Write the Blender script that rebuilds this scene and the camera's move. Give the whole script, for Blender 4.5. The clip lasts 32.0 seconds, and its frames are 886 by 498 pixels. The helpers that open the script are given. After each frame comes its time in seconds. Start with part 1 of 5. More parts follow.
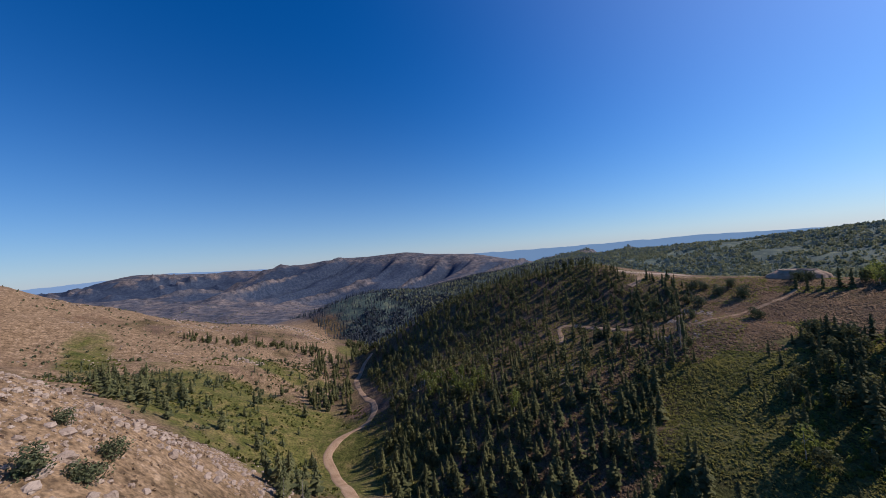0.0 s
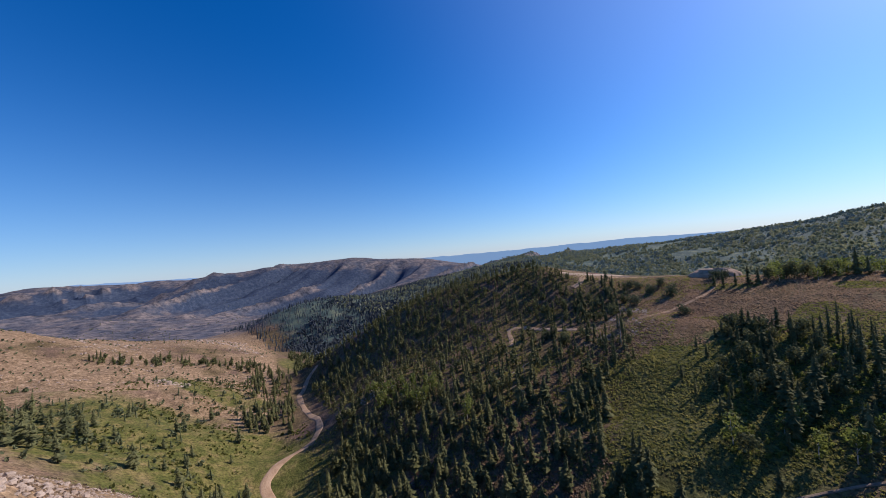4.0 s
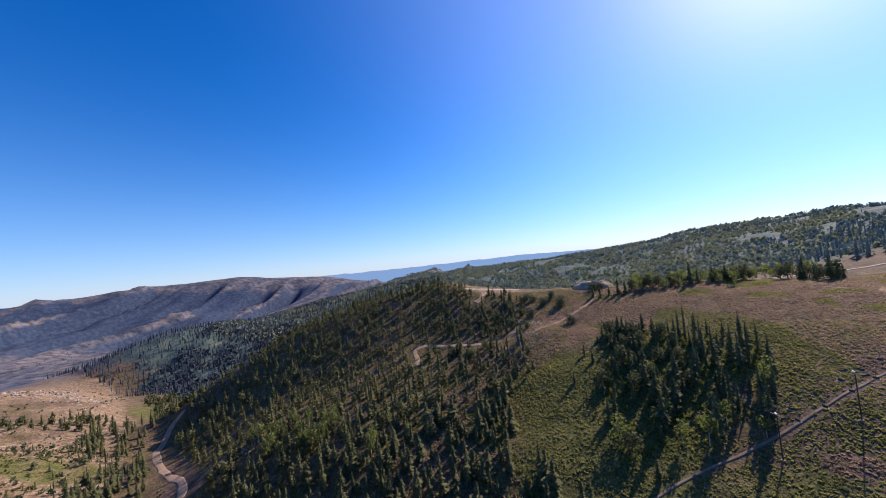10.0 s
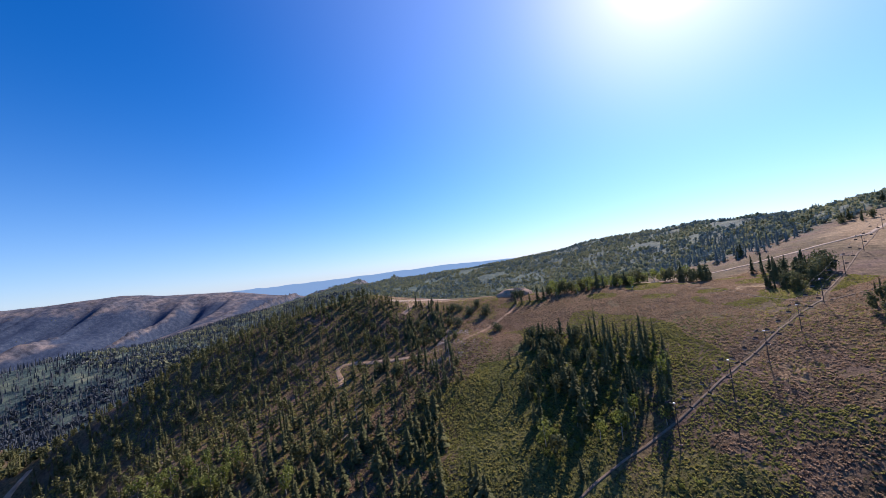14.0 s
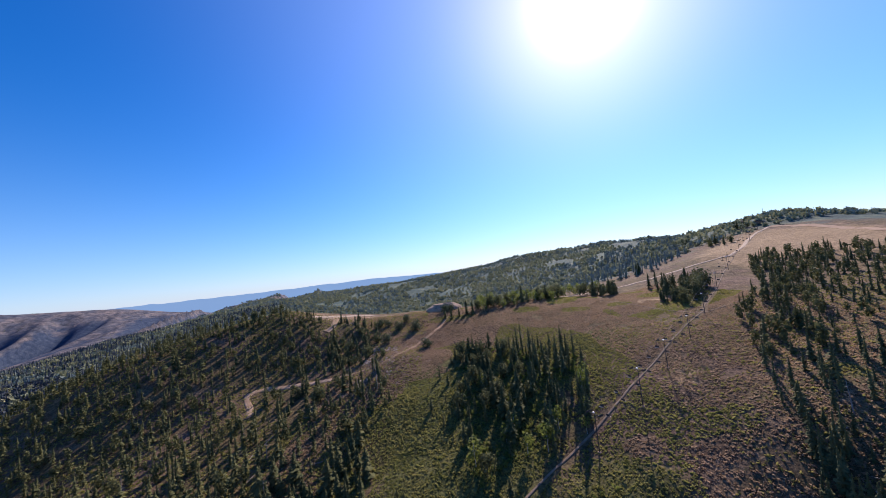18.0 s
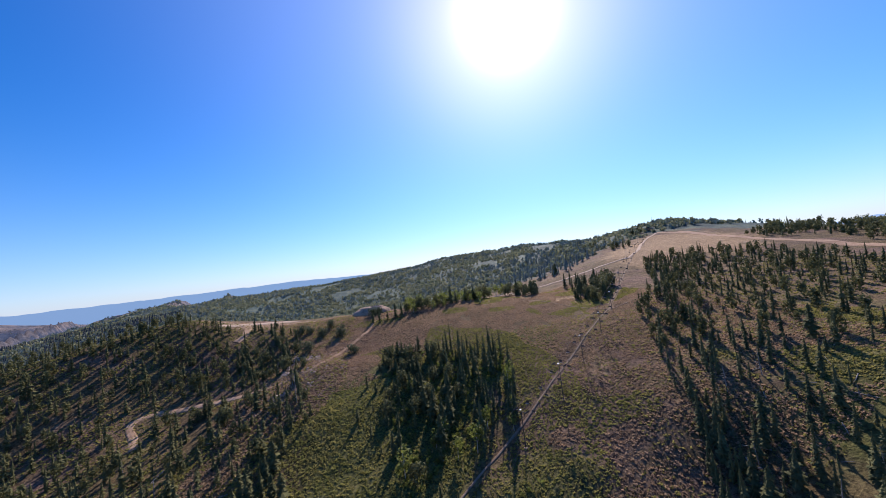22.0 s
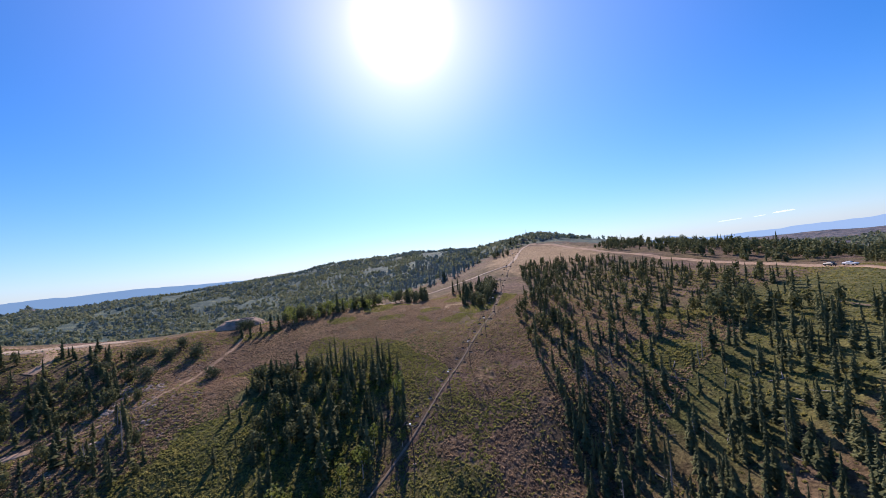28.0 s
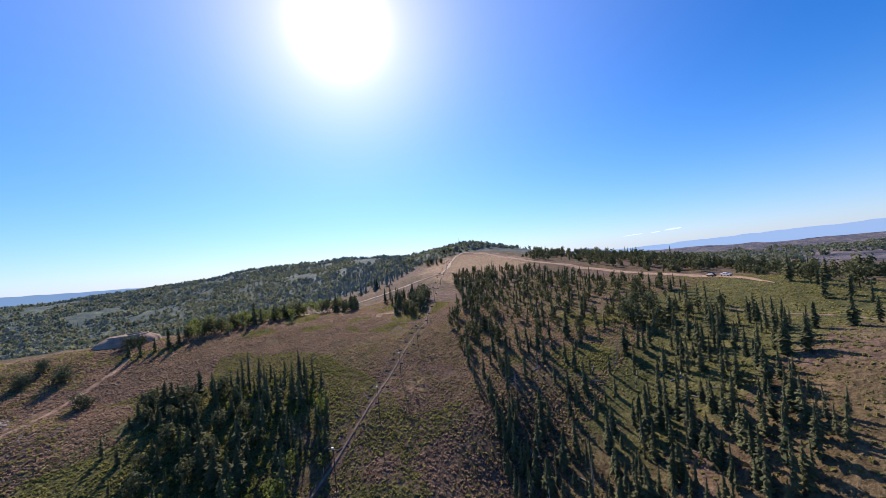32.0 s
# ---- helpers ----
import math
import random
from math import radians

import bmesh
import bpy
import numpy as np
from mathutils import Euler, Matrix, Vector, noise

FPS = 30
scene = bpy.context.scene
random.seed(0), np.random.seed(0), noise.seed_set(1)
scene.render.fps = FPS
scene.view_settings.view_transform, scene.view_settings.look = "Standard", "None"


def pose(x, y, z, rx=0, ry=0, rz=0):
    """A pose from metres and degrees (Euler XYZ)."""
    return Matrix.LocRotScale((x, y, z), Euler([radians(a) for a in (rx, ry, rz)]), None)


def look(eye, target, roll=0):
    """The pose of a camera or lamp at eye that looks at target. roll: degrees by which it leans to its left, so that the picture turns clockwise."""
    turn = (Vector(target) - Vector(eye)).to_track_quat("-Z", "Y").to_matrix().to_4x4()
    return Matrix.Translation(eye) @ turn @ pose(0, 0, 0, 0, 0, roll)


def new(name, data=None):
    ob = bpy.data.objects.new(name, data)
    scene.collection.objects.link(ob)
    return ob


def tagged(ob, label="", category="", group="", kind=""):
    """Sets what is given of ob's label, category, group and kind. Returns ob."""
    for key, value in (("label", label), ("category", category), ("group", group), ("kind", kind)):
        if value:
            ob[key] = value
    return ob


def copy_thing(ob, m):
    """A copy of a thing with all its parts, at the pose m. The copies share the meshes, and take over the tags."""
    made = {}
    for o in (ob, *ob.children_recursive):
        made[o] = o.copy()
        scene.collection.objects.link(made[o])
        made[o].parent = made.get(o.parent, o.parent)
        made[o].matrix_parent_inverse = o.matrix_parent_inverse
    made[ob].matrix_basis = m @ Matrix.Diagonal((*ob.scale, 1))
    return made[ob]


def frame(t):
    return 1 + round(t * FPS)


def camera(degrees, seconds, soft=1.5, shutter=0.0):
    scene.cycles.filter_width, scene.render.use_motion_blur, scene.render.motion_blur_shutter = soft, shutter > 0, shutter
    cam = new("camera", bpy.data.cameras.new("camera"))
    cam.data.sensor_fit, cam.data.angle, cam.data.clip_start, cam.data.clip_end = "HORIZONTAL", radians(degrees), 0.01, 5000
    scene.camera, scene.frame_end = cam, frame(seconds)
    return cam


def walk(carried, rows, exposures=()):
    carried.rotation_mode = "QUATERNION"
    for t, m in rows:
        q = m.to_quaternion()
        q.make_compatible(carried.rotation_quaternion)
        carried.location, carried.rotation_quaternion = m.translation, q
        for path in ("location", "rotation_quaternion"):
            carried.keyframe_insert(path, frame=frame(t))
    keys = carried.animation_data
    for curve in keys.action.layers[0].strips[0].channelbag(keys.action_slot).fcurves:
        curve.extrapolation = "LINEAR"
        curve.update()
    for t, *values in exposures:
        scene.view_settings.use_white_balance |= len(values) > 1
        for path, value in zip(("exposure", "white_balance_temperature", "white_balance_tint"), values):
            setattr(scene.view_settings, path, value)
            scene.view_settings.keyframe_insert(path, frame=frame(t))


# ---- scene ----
cam = camera(104.64, 32.0, soft=0.5)
PATH = [
    (0, (8.14, -13.11, -0.40), (-68.01, 51.67, 1.73), -4.63),
    (0.5, (7.73, -12.79, -0.39), (-67.47, 53.09, 1.53), -4.78),
    (1, (7.33, -12.46, -0.38), (-66.94, 54.48, 1.31), -4.77),
    (1.5, (6.92, -12.13, -0.36), (-66.30, 55.96, 1.18), -4.76),
    (2, (6.53, -11.78, -0.35), (-65.35, 57.73, 1.17), -4.89),
    (2.5, (6.13, -11.43, -0.34), (-64.24, 59.60, 1.32), -5.07),
    (4.5, (4.61, -9.93, -0.28), (-59.53, 66.76, 2.01), -5.50),
    (5, (4.24, -9.53, -0.27), (-58.01, 68.70, 2.12), -5.68),
    (5.5, (3.88, -9.13, -0.26), (-56.33, 70.68, 2.15), -5.82),
    (6, (3.53, -8.73, -0.24), (-54.61, 72.60, 2.13), -5.89),
    (6.5, (3.19, -8.31, -0.23), (-52.89, 74.45, 2.07), -5.94),
    (7, (2.85, -7.89, -0.22), (-51.21, 76.21, 1.96), -5.96),
    (7.5, (2.52, -7.47, -0.20), (-49.48, 77.92, 1.88), -5.97),
    (8, (2.19, -7.04, -0.19), (-47.69, 79.60, 1.90), -6.02),
    (8.5, (1.88, -6.60, -0.18), (-45.82, 81.26, 2.26), -6.03),
    (9, (1.57, -6.16, -0.16), (-44.12, 82.74, 3.07), -5.96),
    (9.5, (1.27, -5.71, -0.15), (-42.70, 84.01, 3.85), -5.96),
    (10, (0.98, -5.26, -0.14), (-41.31, 85.26, 4.13), -6.02),
    (10.5, (0.70, -4.81, -0.12), (-39.57, 86.62, 4.21), -6.13),
    (11, (0.43, -4.35, -0.11), (-37.48, 88.08, 4.34), -6.32),
    (11.5, (0.17, -3.89, -0.10), (-35.22, 89.52, 4.52), -6.47),
    (12, (-0.08, -3.43, -0.08), (-32.88, 90.92, 4.68), -6.54),
    (12.5, (-0.33, -2.96, -0.07), (-30.48, 92.26, 4.75), -6.55),
    (13, (-0.56, -2.49, -0.06), (-28.06, 93.53, 4.76), -6.58),
    (13.5, (-0.78, -2.02, -0.04), (-25.45, 94.77, 4.78), -6.77),
    (14, (-0.99, -1.55, -0.03), (-22.63, 95.96, 4.80), -7.08),
    (14.5, (-1.18, -1.08, -0.02), (-19.86, 97.04, 4.92), -7.25),
    (16.5, (-1.86, 0.83, 0.04), (-10.20, 100.33, 5.62), -6.59),
    (17, (-2.00, 1.31, 0.05), (-7.80, 100.97, 5.98), -6.62),
    (17.5, (-2.12, 1.79, 0.06), (-5.43, 101.53, 6.41), -6.62),
    (18, (-2.23, 2.26, 0.08), (-3.17, 102.05, 6.52), -6.56),
    (18.5, (-2.33, 2.74, 0.09), (-0.97, 102.55, 6.02), -6.71),
    (19, (-2.42, 3.22, 0.10), (1.38, 103.01, 5.33), -7.17),
    (19.5, (-2.49, 3.69, 0.12), (3.97, 103.37, 4.87), -7.67),
    (20, (-2.54, 4.16, 0.13), (6.53, 103.65, 4.58), -7.84),
    (20.5, (-2.58, 4.63, 0.14), (8.99, 103.86, 4.47), -7.65),
    (21, (-2.61, 5.10, 0.16), (11.52, 104.00, 4.54), -7.42),
    (21.5, (-2.62, 5.56, 0.17), (14.30, 104.01, 4.69), -7.22),
    (22, (-2.62, 6.03, 0.18), (17.09, 103.97, 4.65), -6.80),
    (22.5, (-2.60, 6.48, 0.20), (19.81, 103.85, 4.42), -6.41),
    (23, (-2.56, 6.94, 0.21), (22.66, 103.62, 4.29), -6.56),
    (23.5, (-2.51, 7.39, 0.22), (25.67, 103.25, 4.36), -7.04),
    (24, (-2.45, 7.84, 0.24), (28.69, 102.77, 4.53), -7.29),
    (24.5, (-2.36, 8.28, 0.25), (31.58, 102.24, 4.65), -6.90),
    (25, (-2.26, 8.72, 0.26), (34.29, 101.70, 4.55), -6.10),
    (25.5, (-2.14, 9.15, 0.28), (37.05, 101.06, 4.33), -5.61),
    (26, (-2.01, 9.58, 0.29), (39.75, 100.37, 3.95), -5.66),
    (26.5, (-1.85, 10.00, 0.30), (42.07, 99.78, 3.55), -5.82),
    (28.5, (-1.05, 11.63, 0.36), (49.84, 97.67, 2.98), -5.96),
    (29, (-0.81, 12.02, 0.37), (51.87, 96.98, 2.80), -6.04),
    (29.5, (-0.54, 12.40, 0.38), (54.08, 96.13, 2.89), -5.97),
    (30, (-0.25, 12.78, 0.40), (56.48, 95.08, 3.26), -5.84),
    (30.5, (0.05, 13.15, 0.41), (58.97, 93.89, 3.62), -5.67),
    (31, (0.38, 13.50, 0.42), (61.39, 92.66, 3.82), -5.35),
    (31.5, (0.73, 13.85, 0.44), (63.74, 91.43, 3.79), -5.05),
    (32, (1.09, 14.20, 0.45), (66.08, 90.14, 3.52), -5.06),
]
# the clip's camera opens up as it turns towards the sun
EXPOSURES = [(0, -0.12, 6350, 14), (2.5, 0.02, 6350, 14), (6, 0.31, 6350, 17), (13, 0.47, 6350, 19), (20, 0.46, 6350, 19), (32, 0.37, 6350, 18)]
walk(cam, [(t, look(eye, target, roll)) for t, eye, target, roll in PATH], EXPOSURES)


# ---- daylight ----
SUN_ELEVATION, SUN_BEARING = 35.0, 26.5  # degrees; bearing from +y towards +x
TO_SUN = (math.sin(radians(SUN_BEARING)) * math.cos(radians(SUN_ELEVATION)), math.cos(radians(SUN_BEARING)) * math.cos(radians(SUN_ELEVATION)), math.sin(radians(SUN_ELEVATION)))
world = bpy.data.worlds.new("world")
scene.world = world
world.use_nodes = True
wn, wl = world.node_tree.nodes, world.node_tree.links
sky = wn.new("ShaderNodeTexSky")
sky.sky_type, sky.sun_disc = "NISHITA", False
sky.sun_elevation, sky.sun_rotation = radians(SUN_ELEVATION), radians(SUN_BEARING)
sky.altitude, sky.air_density, sky.dust_density, sky.ozone_density = 2600, 1.0, 0.3, 3.5
vivid = wn.new("ShaderNodeHueSaturation")
vivid.inputs["Saturation"].default_value, vivid.inputs["Value"].default_value = 1.34, 1.17
wl.new(sky.outputs["Color"], vivid.inputs["Color"])
way = wn.new("ShaderNodeTexCoord")


def sky_math(op, a, b):
    n = wn.new("ShaderNodeMath")
    n.operation = op
    for i, v in enumerate((a, b)):
        if isinstance(v, (int, float)):
            n.inputs[i].default_value = v
        else:
            wl.new(v, n.inputs[i])
    return n.outputs[0]


# pale haze low in the sky, and the bright aureole round the sun
height = wn.new("ShaderNodeSeparateXYZ")
wl.new(way.outputs["Generated"], height.inputs[0])
low = sky_math("POWER", sky_math("SUBTRACT", 1.0, sky_math("MAXIMUM", height.outputs["Z"], 0.0)), 6.0)
clear = wn.new("ShaderNodeMix")
clear.data_type, clear.blend_type = "RGBA", "MULTIPLY"
upper = sky_math("SUBTRACT", 1.0, sky_math("POWER", sky_math("SUBTRACT", 1.0, sky_math("MAXIMUM", height.outputs["Z"], 0.0)), 3.0))
wl.new(upper, clear.inputs[0])
clear.inputs[7].default_value = (0.13, 1.02, 1.27, 1)
wl.new(vivid.outputs["Color"], clear.inputs[6])
haze = wn.new("ShaderNodeMix")
haze.data_type = "RGBA"
wl.new(sky_math("MULTIPLY", low, 0.74), haze.inputs[0])
wl.new(clear.outputs[2], haze.inputs[6])
haze.inputs[7].default_value = (3.6, 4.5, 5.9, 1)
facing = wn.new("ShaderNodeVectorMath")
facing.operation = "DOT_PRODUCT"
wl.new(way.outputs["Generated"], facing.inputs[0])
facing.inputs[1].default_value = TO_SUN
near_sun = sky_math("MAXIMUM", facing.outputs["Value"], 0.0)
broad = sky_math("MULTIPLY", sky_math("POWER", near_sun, 5.0), 2.8)
core = sky_math("ADD", sky_math("MULTIPLY", sky_math("POWER", near_sun, 420.0), 18.0), sky_math("MULTIPLY", sky_math("POWER", near_sun, 42.0), 4.1))


def add_glow(base, strength, tint):
    tone = wn.new("ShaderNodeMix")
    tone.data_type, tone.blend_type = "RGBA", "MULTIPLY"
    tone.inputs[0].default_value = 1.0
    tone.inputs[7].default_value = tint
    wl.new(strength, tone.inputs[6])
    out = wn.new("ShaderNodeMix")
    out.data_type, out.blend_type, out.clamp_result = "RGBA", "ADD", False
    out.inputs[0].default_value = 1.0
    wl.new(base, out.inputs[6])
    wl.new(tone.outputs[2], out.inputs[7])
    return out.outputs[2]


aureole = add_glow(add_glow(haze.outputs[2], broad, (0.9, 0.95, 1.02, 1)), core, (1.3, 0.94, 0.86, 1))
wl.new(aureole, wn["Background"].inputs["Color"])
wn["Background"].inputs["Strength"].default_value = 0.10
sun = new("sun", bpy.data.lights.new("sun", "SUN"))
sun.data.energy, sun.data.angle, sun.data.color = 5.0, radians(0.5), (1.0, 0.88, 0.77)
sun.matrix_world = look((0, 0, 0), tuple(-v for v in TO_SUN))

# ---- the lie of the land: heights in metres, seen from a drone that hangs near height zero ----
# crest of the near ridge, west to east, and the trail along it
CREST = [
    (-127, 262, -15), (-105, 264, -21), (-85, 269, -25), (-49, 254, -29), (-25, 241, -28), (1, 239, -29), (28, 245, -28), (53, 249, -28),
    (72, 257, -29), (99, 253, -30), (120, 260, -32), (122, 202, -31), (128, 182, -31), (119, 155, -32), (137, 164, -28),
    (-150, 255, -18), (-185, 240, -24), (-216, 223, -32), (-246, 198, -47), (-278, 168, -65), (-301, 146, -85),
]
# bowl under the crest, with the lift line on its east side
BOWL = [
    (33, 100, -55), (52, 111, -48), (70, 126, -43), (88, 139, -37), (10, 90, -58), (3, 121, -51), (-1, 91, -56),
    (-22, 136, -47), (-14, 185, -39), (-26, 91, -56), (-29, 176, -38), (-32, 139, -49), (-33, 103, -57), (-30, 79, -61),
    (-46, 73, -62), (4, 85, -58), (44, 84, -52), (0, 45, -66), (-40, 30, -72), (20, 0, -58), (-20, -30, -60),
]
# long hill that carries the lift to its top
HILL = [
    (236, 299, -12), (184, 310, -22), (405, 443, 22), (396, 503, 14), (382, 353, 3), (329, 267, -5), (285, 171, -18),
    (241, 99, -22), (220, 67, -22), (286, 179, -15), (261, 102, -21), (218, 50, -21), (190, 29, -21), (165, 7, -24),
    (151, 17, -26), (111, 10, -26), (450, 470, 28), (470, 380, 4), (430, 260, -8), (380, 120, -18),
]
# wooded spur on the east
SPUR = [
    (113, 10, -25), (103, 17, -31), (89, 12, -34), (90, 27, -40), (116, 48, -35), (97, 63, -42), (74, 54, -52), (73, 79, -47),
    (63, 70, -56), (88, 41, -44), (88, 107, -40), (127, 149, -29), (151, 104, -31), (154, 58, -29), (141, 79, -30), (86, 90, -41),
    (102, 96, -36), (180, 110, -27), (60, -20, -46), (100, -40, -30),
]
# steep wooded flank on the west, down to the creek
FLANK = [
    (-113, 180, -52), (-101, 209, -45), (-57, 194, -43), (-46, 129, -51), (-83, 113, -58), (-146, 155, -60), (-168, 139, -66),
    (-82, 82, -61), (-141, 101, -68), (-158, 93, -74), (-207, 137, -73), (-233, 116, -85), (-60, 60, -68), (-90, 50, -76),
    (-196, 334, -70), (-242, 315, -88), (-276, 286, -100), (-310, 250, -114), (-341, 206, -126),
]
# creek and dirt road
CREEK = [
    (-339, 154, -108), (-472, 200, -122), (-221, 100, -92), (-156, 48, -84), (-269, 124, -104), (-179, 57, -92),
    (-131, 42, -88), (-503, 215, -126), (-245, 42, -83), (-145, 31, -85), (-180, 9, -69), (-221, -9, -55), (-248, -52, -48),
    (-315, -75, -43), (-192, 31, -74), (-165, 5, -62), (-282, 39, -74), (-640, 258, -140),
]
# pale rocky hills on the west
ROCKY = [
    (-85, -27, -19), (-79, -32, -13), (-86, -12, -35), (-80, 1, -50), (-51, -18, -27), (-45, -25, -18), (-41, -21, -22),
    (-530, 138, -83), (-465, 65, -73), (-591, 12, -61), (-641, -28, -50), (-547, -85, -23), (-500, -121, 8), (-384, -89, -23),
    (-350, -38, -46), (-329, 29, -72), (-571, 207, -122), (-460, 115, -84), (-120, -90, 5), (-60, -70, 0), (-130, -20, -42),
]
# middle distance in the north-west
MIDDLE = [
    (-763, 299, -87), (-752, 348, -75), (-731, 411, -73), (-699, 481, -79), (-519, 466, -90), (-757, 238, -115), (-588, 234, -136), (-622, 521, -92),
    (-860, 330, -120), (-880, 480, -110), (-1155, 303, -165), (-1285, 163, -150), (-733, 817, -68), (-601, 796, -52),
    (-638, 888, -55), (-579, 693, -70), (-420, 480, -88), (-300, 420, -80), (-420, 330, -118), (-1000, 150, -150), (-900, -150, -60),
]
# the long mountain and the ranges past it
MOUNTAIN = [
    (-2150, 1446, 62), (-2384, 1019, 44), (-2596, 717, 30), (-2858, 459, 2), (-1751, 1771, 2), (-1439, 1651, -66),
    (-1629, 748, -185), (-1656, 358, -165), (-1688, 154, -150), (-1486, 574, -180), (-1674, 1253, -140), (-2393, 114, -80), (-2572, 345, -78), (-3579, -305, 12), (-3900, -90, 62), (-3900, 320, 10), (-3950, 650, -10),
    (-3148, -538, -60), (-4000, -700, -60), (-4300, -1500, -120), (-1970, -302, -120), (-3000, 1600, -130), (-2700, 2600, -190), (-3900, 1200, -60),
]
# wooded ridge past the crest, and the hollow before it
RIDGE = [
    (-811, 1483, -35), (-441, 1528, -48), (-699, 1547, -30), (-314, 1464, -36), (75, 1295, -6), (368, 926, 22), (444, 779, 20),
    (-398, 1450, -38), (-155, 1394, -27), (254, 1124, 24), (320, 1030, 26), (-15, 703, -64), (-216, 773, -58), (30, 596, -62), (106, 547, -52),
    (228, 508, -30), (-18, 1259, -12), (170, 1215, 8), (282, 968, 4), (20, 420, -62), (-102, 499, -66), (-208, 678, -62), (-369, 831, -45),
    (-151, 799, -60), (-1000, 2400, -190), (600, 1800, -120), (520, 700, 10),
]
# east and the unseen south
EAST = [
    (879, 212, -46), (1098, 93, -50), (1199, -42, -50), (500, 32, -52), (420, -3, -52), (700, -17, -62), (2400, 0, -90),
    (2200, 1500, -80), (0, -250, -10), (-300, -400, 50), (300, -300, -30), (0, -1500, 40), (-1800, -1500, 60), (1500, -1500, -20),
    (-4500, -4500, 20), (4500, -4500, 0), (4500, 4500, -140), (-4500, 4500, -200), (0, 4500, -220), (0, -4500, 20), (4500, 0, -100),
]
LAND = np.array(CREST + BOWL + HILL + SPUR + FLANK + CREEK + ROCKY + MIDDLE + MOUNTAIN + RIDGE + EAST, float)


def spread(xy):
    """Distances to the landmarks, rounded off near each of them, more so far away."""
    c = 9.0 + 0.05 * np.maximum(np.hypot(LAND[:, 0], LAND[:, 1]) - 500, 0)
    d = xy[:, None] - LAND[None, :, :2]
    return np.sqrt((d * d).sum(-1) + (c * c)[None])


def solve_land():
    n = len(LAND)
    a = np.zeros((n + 3, n + 3))
    # far landmarks are loosely held
    loose = 1.0 + 0.02 * np.hypot(LAND[:, 0], LAND[:, 1])
    a[:n, :n] = -spread(LAND[:, :2]) + np.diag(loose)
    a[:n, n:] = np.c_[np.ones(n), LAND[:, :2]]
    a[n:, :n] = a[:n, n:].T
    return np.linalg.solve(a, np.r_[LAND[:, 2], 0, 0, 0])


WEIGHTS = solve_land()


def lattice(ix, iy, seed):
    h = (ix * 374761393 + iy * 668265263 + seed * 974634777) & 0xFFFFFFFF
    h = ((h ^ (h >> 13)) * 1274126177) & 0xFFFFFFFF
    return ((h ^ (h >> 16)) & 0xFFFF) / 32768.0 - 1.0


def wobble(x, y, size, seed=1):
    """Smooth noise of about that size in metres, from -1 to 1."""
    x, y = np.asarray(x, float) / size, np.asarray(y, float) / size
    ix, iy = np.floor(x).astype(np.int64), np.floor(y).astype(np.int64)
    fx, fy = x - ix, y - iy
    fx, fy = fx * fx * (3 - 2 * fx), fy * fy * (3 - 2 * fy)
    a, b = lattice(ix, iy, seed), lattice(ix + 1, iy, seed)
    c, d = lattice(ix, iy + 1, seed), lattice(ix + 1, iy + 1, seed)
    return (a * (1 - fx) + b * fx) * (1 - fy) + (c * (1 - fx) + d * fx) * fy


def step(v, a, b):
    v = np.clip((v - a) / (b - a), 0, 1)
    return v * v * (3 - 2 * v)


def mountain_form(x, y):
    """The long mountain, whose spurs and gullies run straight down from its crest: how much of it there is, and how deep its gullies."""
    along, down = (x + 2150) * 0.766 + (y - 1446) * 0.643, (x + 2150) * 0.643 - (y - 1446) * 0.766
    bend = along + 0.35 * down + 45 * wobble(along, down, 320, 9)
    spur = np.abs(wobble(bend, 0.05 * down, 150, 10)) + 0.45 * np.abs(wobble(bend, 0.14 * down, 55, 12))
    face = step(down, 20, 380) * (1 - step(down, 650, 1250)) * step(np.hypot(x, y), 900, 1500) * (1 - step(along, 1100, 1700))
    return face, spur


def creek_line(x):
    return np.interp(x, [-640, -500, -340, -281, -246, -185, -155, -100, -60, 0], [262, 214, 152, 122, 104, 86, 56, 36, 26, 20])


def ground(x, y):
    """Height of the ground."""
    x, y = np.atleast_1d(np.asarray(x, float)), np.atleast_1d(np.asarray(y, float))
    z = np.empty(len(x))
    for i in range(0, len(x), 20000):
        xy = np.c_[x[i : i + 20000], y[i : i + 20000]]
        z[i : i + 20000] = -spread(xy) @ WEIGHTS[:-3] + WEIGHTS[-3] + xy @ WEIGHTS[-2:]
    far = np.hypot(x, y)
    z += 0.5 * wobble(x, y, 17, 2) + 0.22 * wobble(x, y, 6, 3) + 1.2 * step(far, 120, 500) * wobble(x, y, 45, 4)
    # ribs and gullies of the far slopes
    rib = np.abs(wobble(x + 0.5 * y, y - 0.3 * x, 330, 5)) + 0.5 * np.abs(wobble(x, y, 170, 6))
    z += step(far, 750, 1900) * (6 - 14 * rib) + step(far, 350, 900) * 4 * wobble(x, y, 110, 8)
    # rolling foothills of the far valley in the west
    foot = step(-x, 1150, 1700) * (1 - step(y, 350, 900)) * (1 - step(-x, 3300, 3700))
    z += foot * (16 - 42 * np.abs(wobble(x + 0.6 * y, y, 420, 16)) - 20 * np.abs(wobble(x, y, 140, 17)))
    face, spur = mountain_form(x, y)
    z += face * (34 - 100 * spur)
    # hummocks and outcrops of the pale hills
    rough = step(-x, 170, 280) * step(creek_line(x) - y, 15, 55) * (1 - step(far, 700, 900))
    z += rough * (2.6 * wobble(x, y, 42, 13) + 2.2 * np.maximum(wobble(x, y, 17, 14), -0.1) + 0.8 * wobble(x, y, 7, 15))
    return z


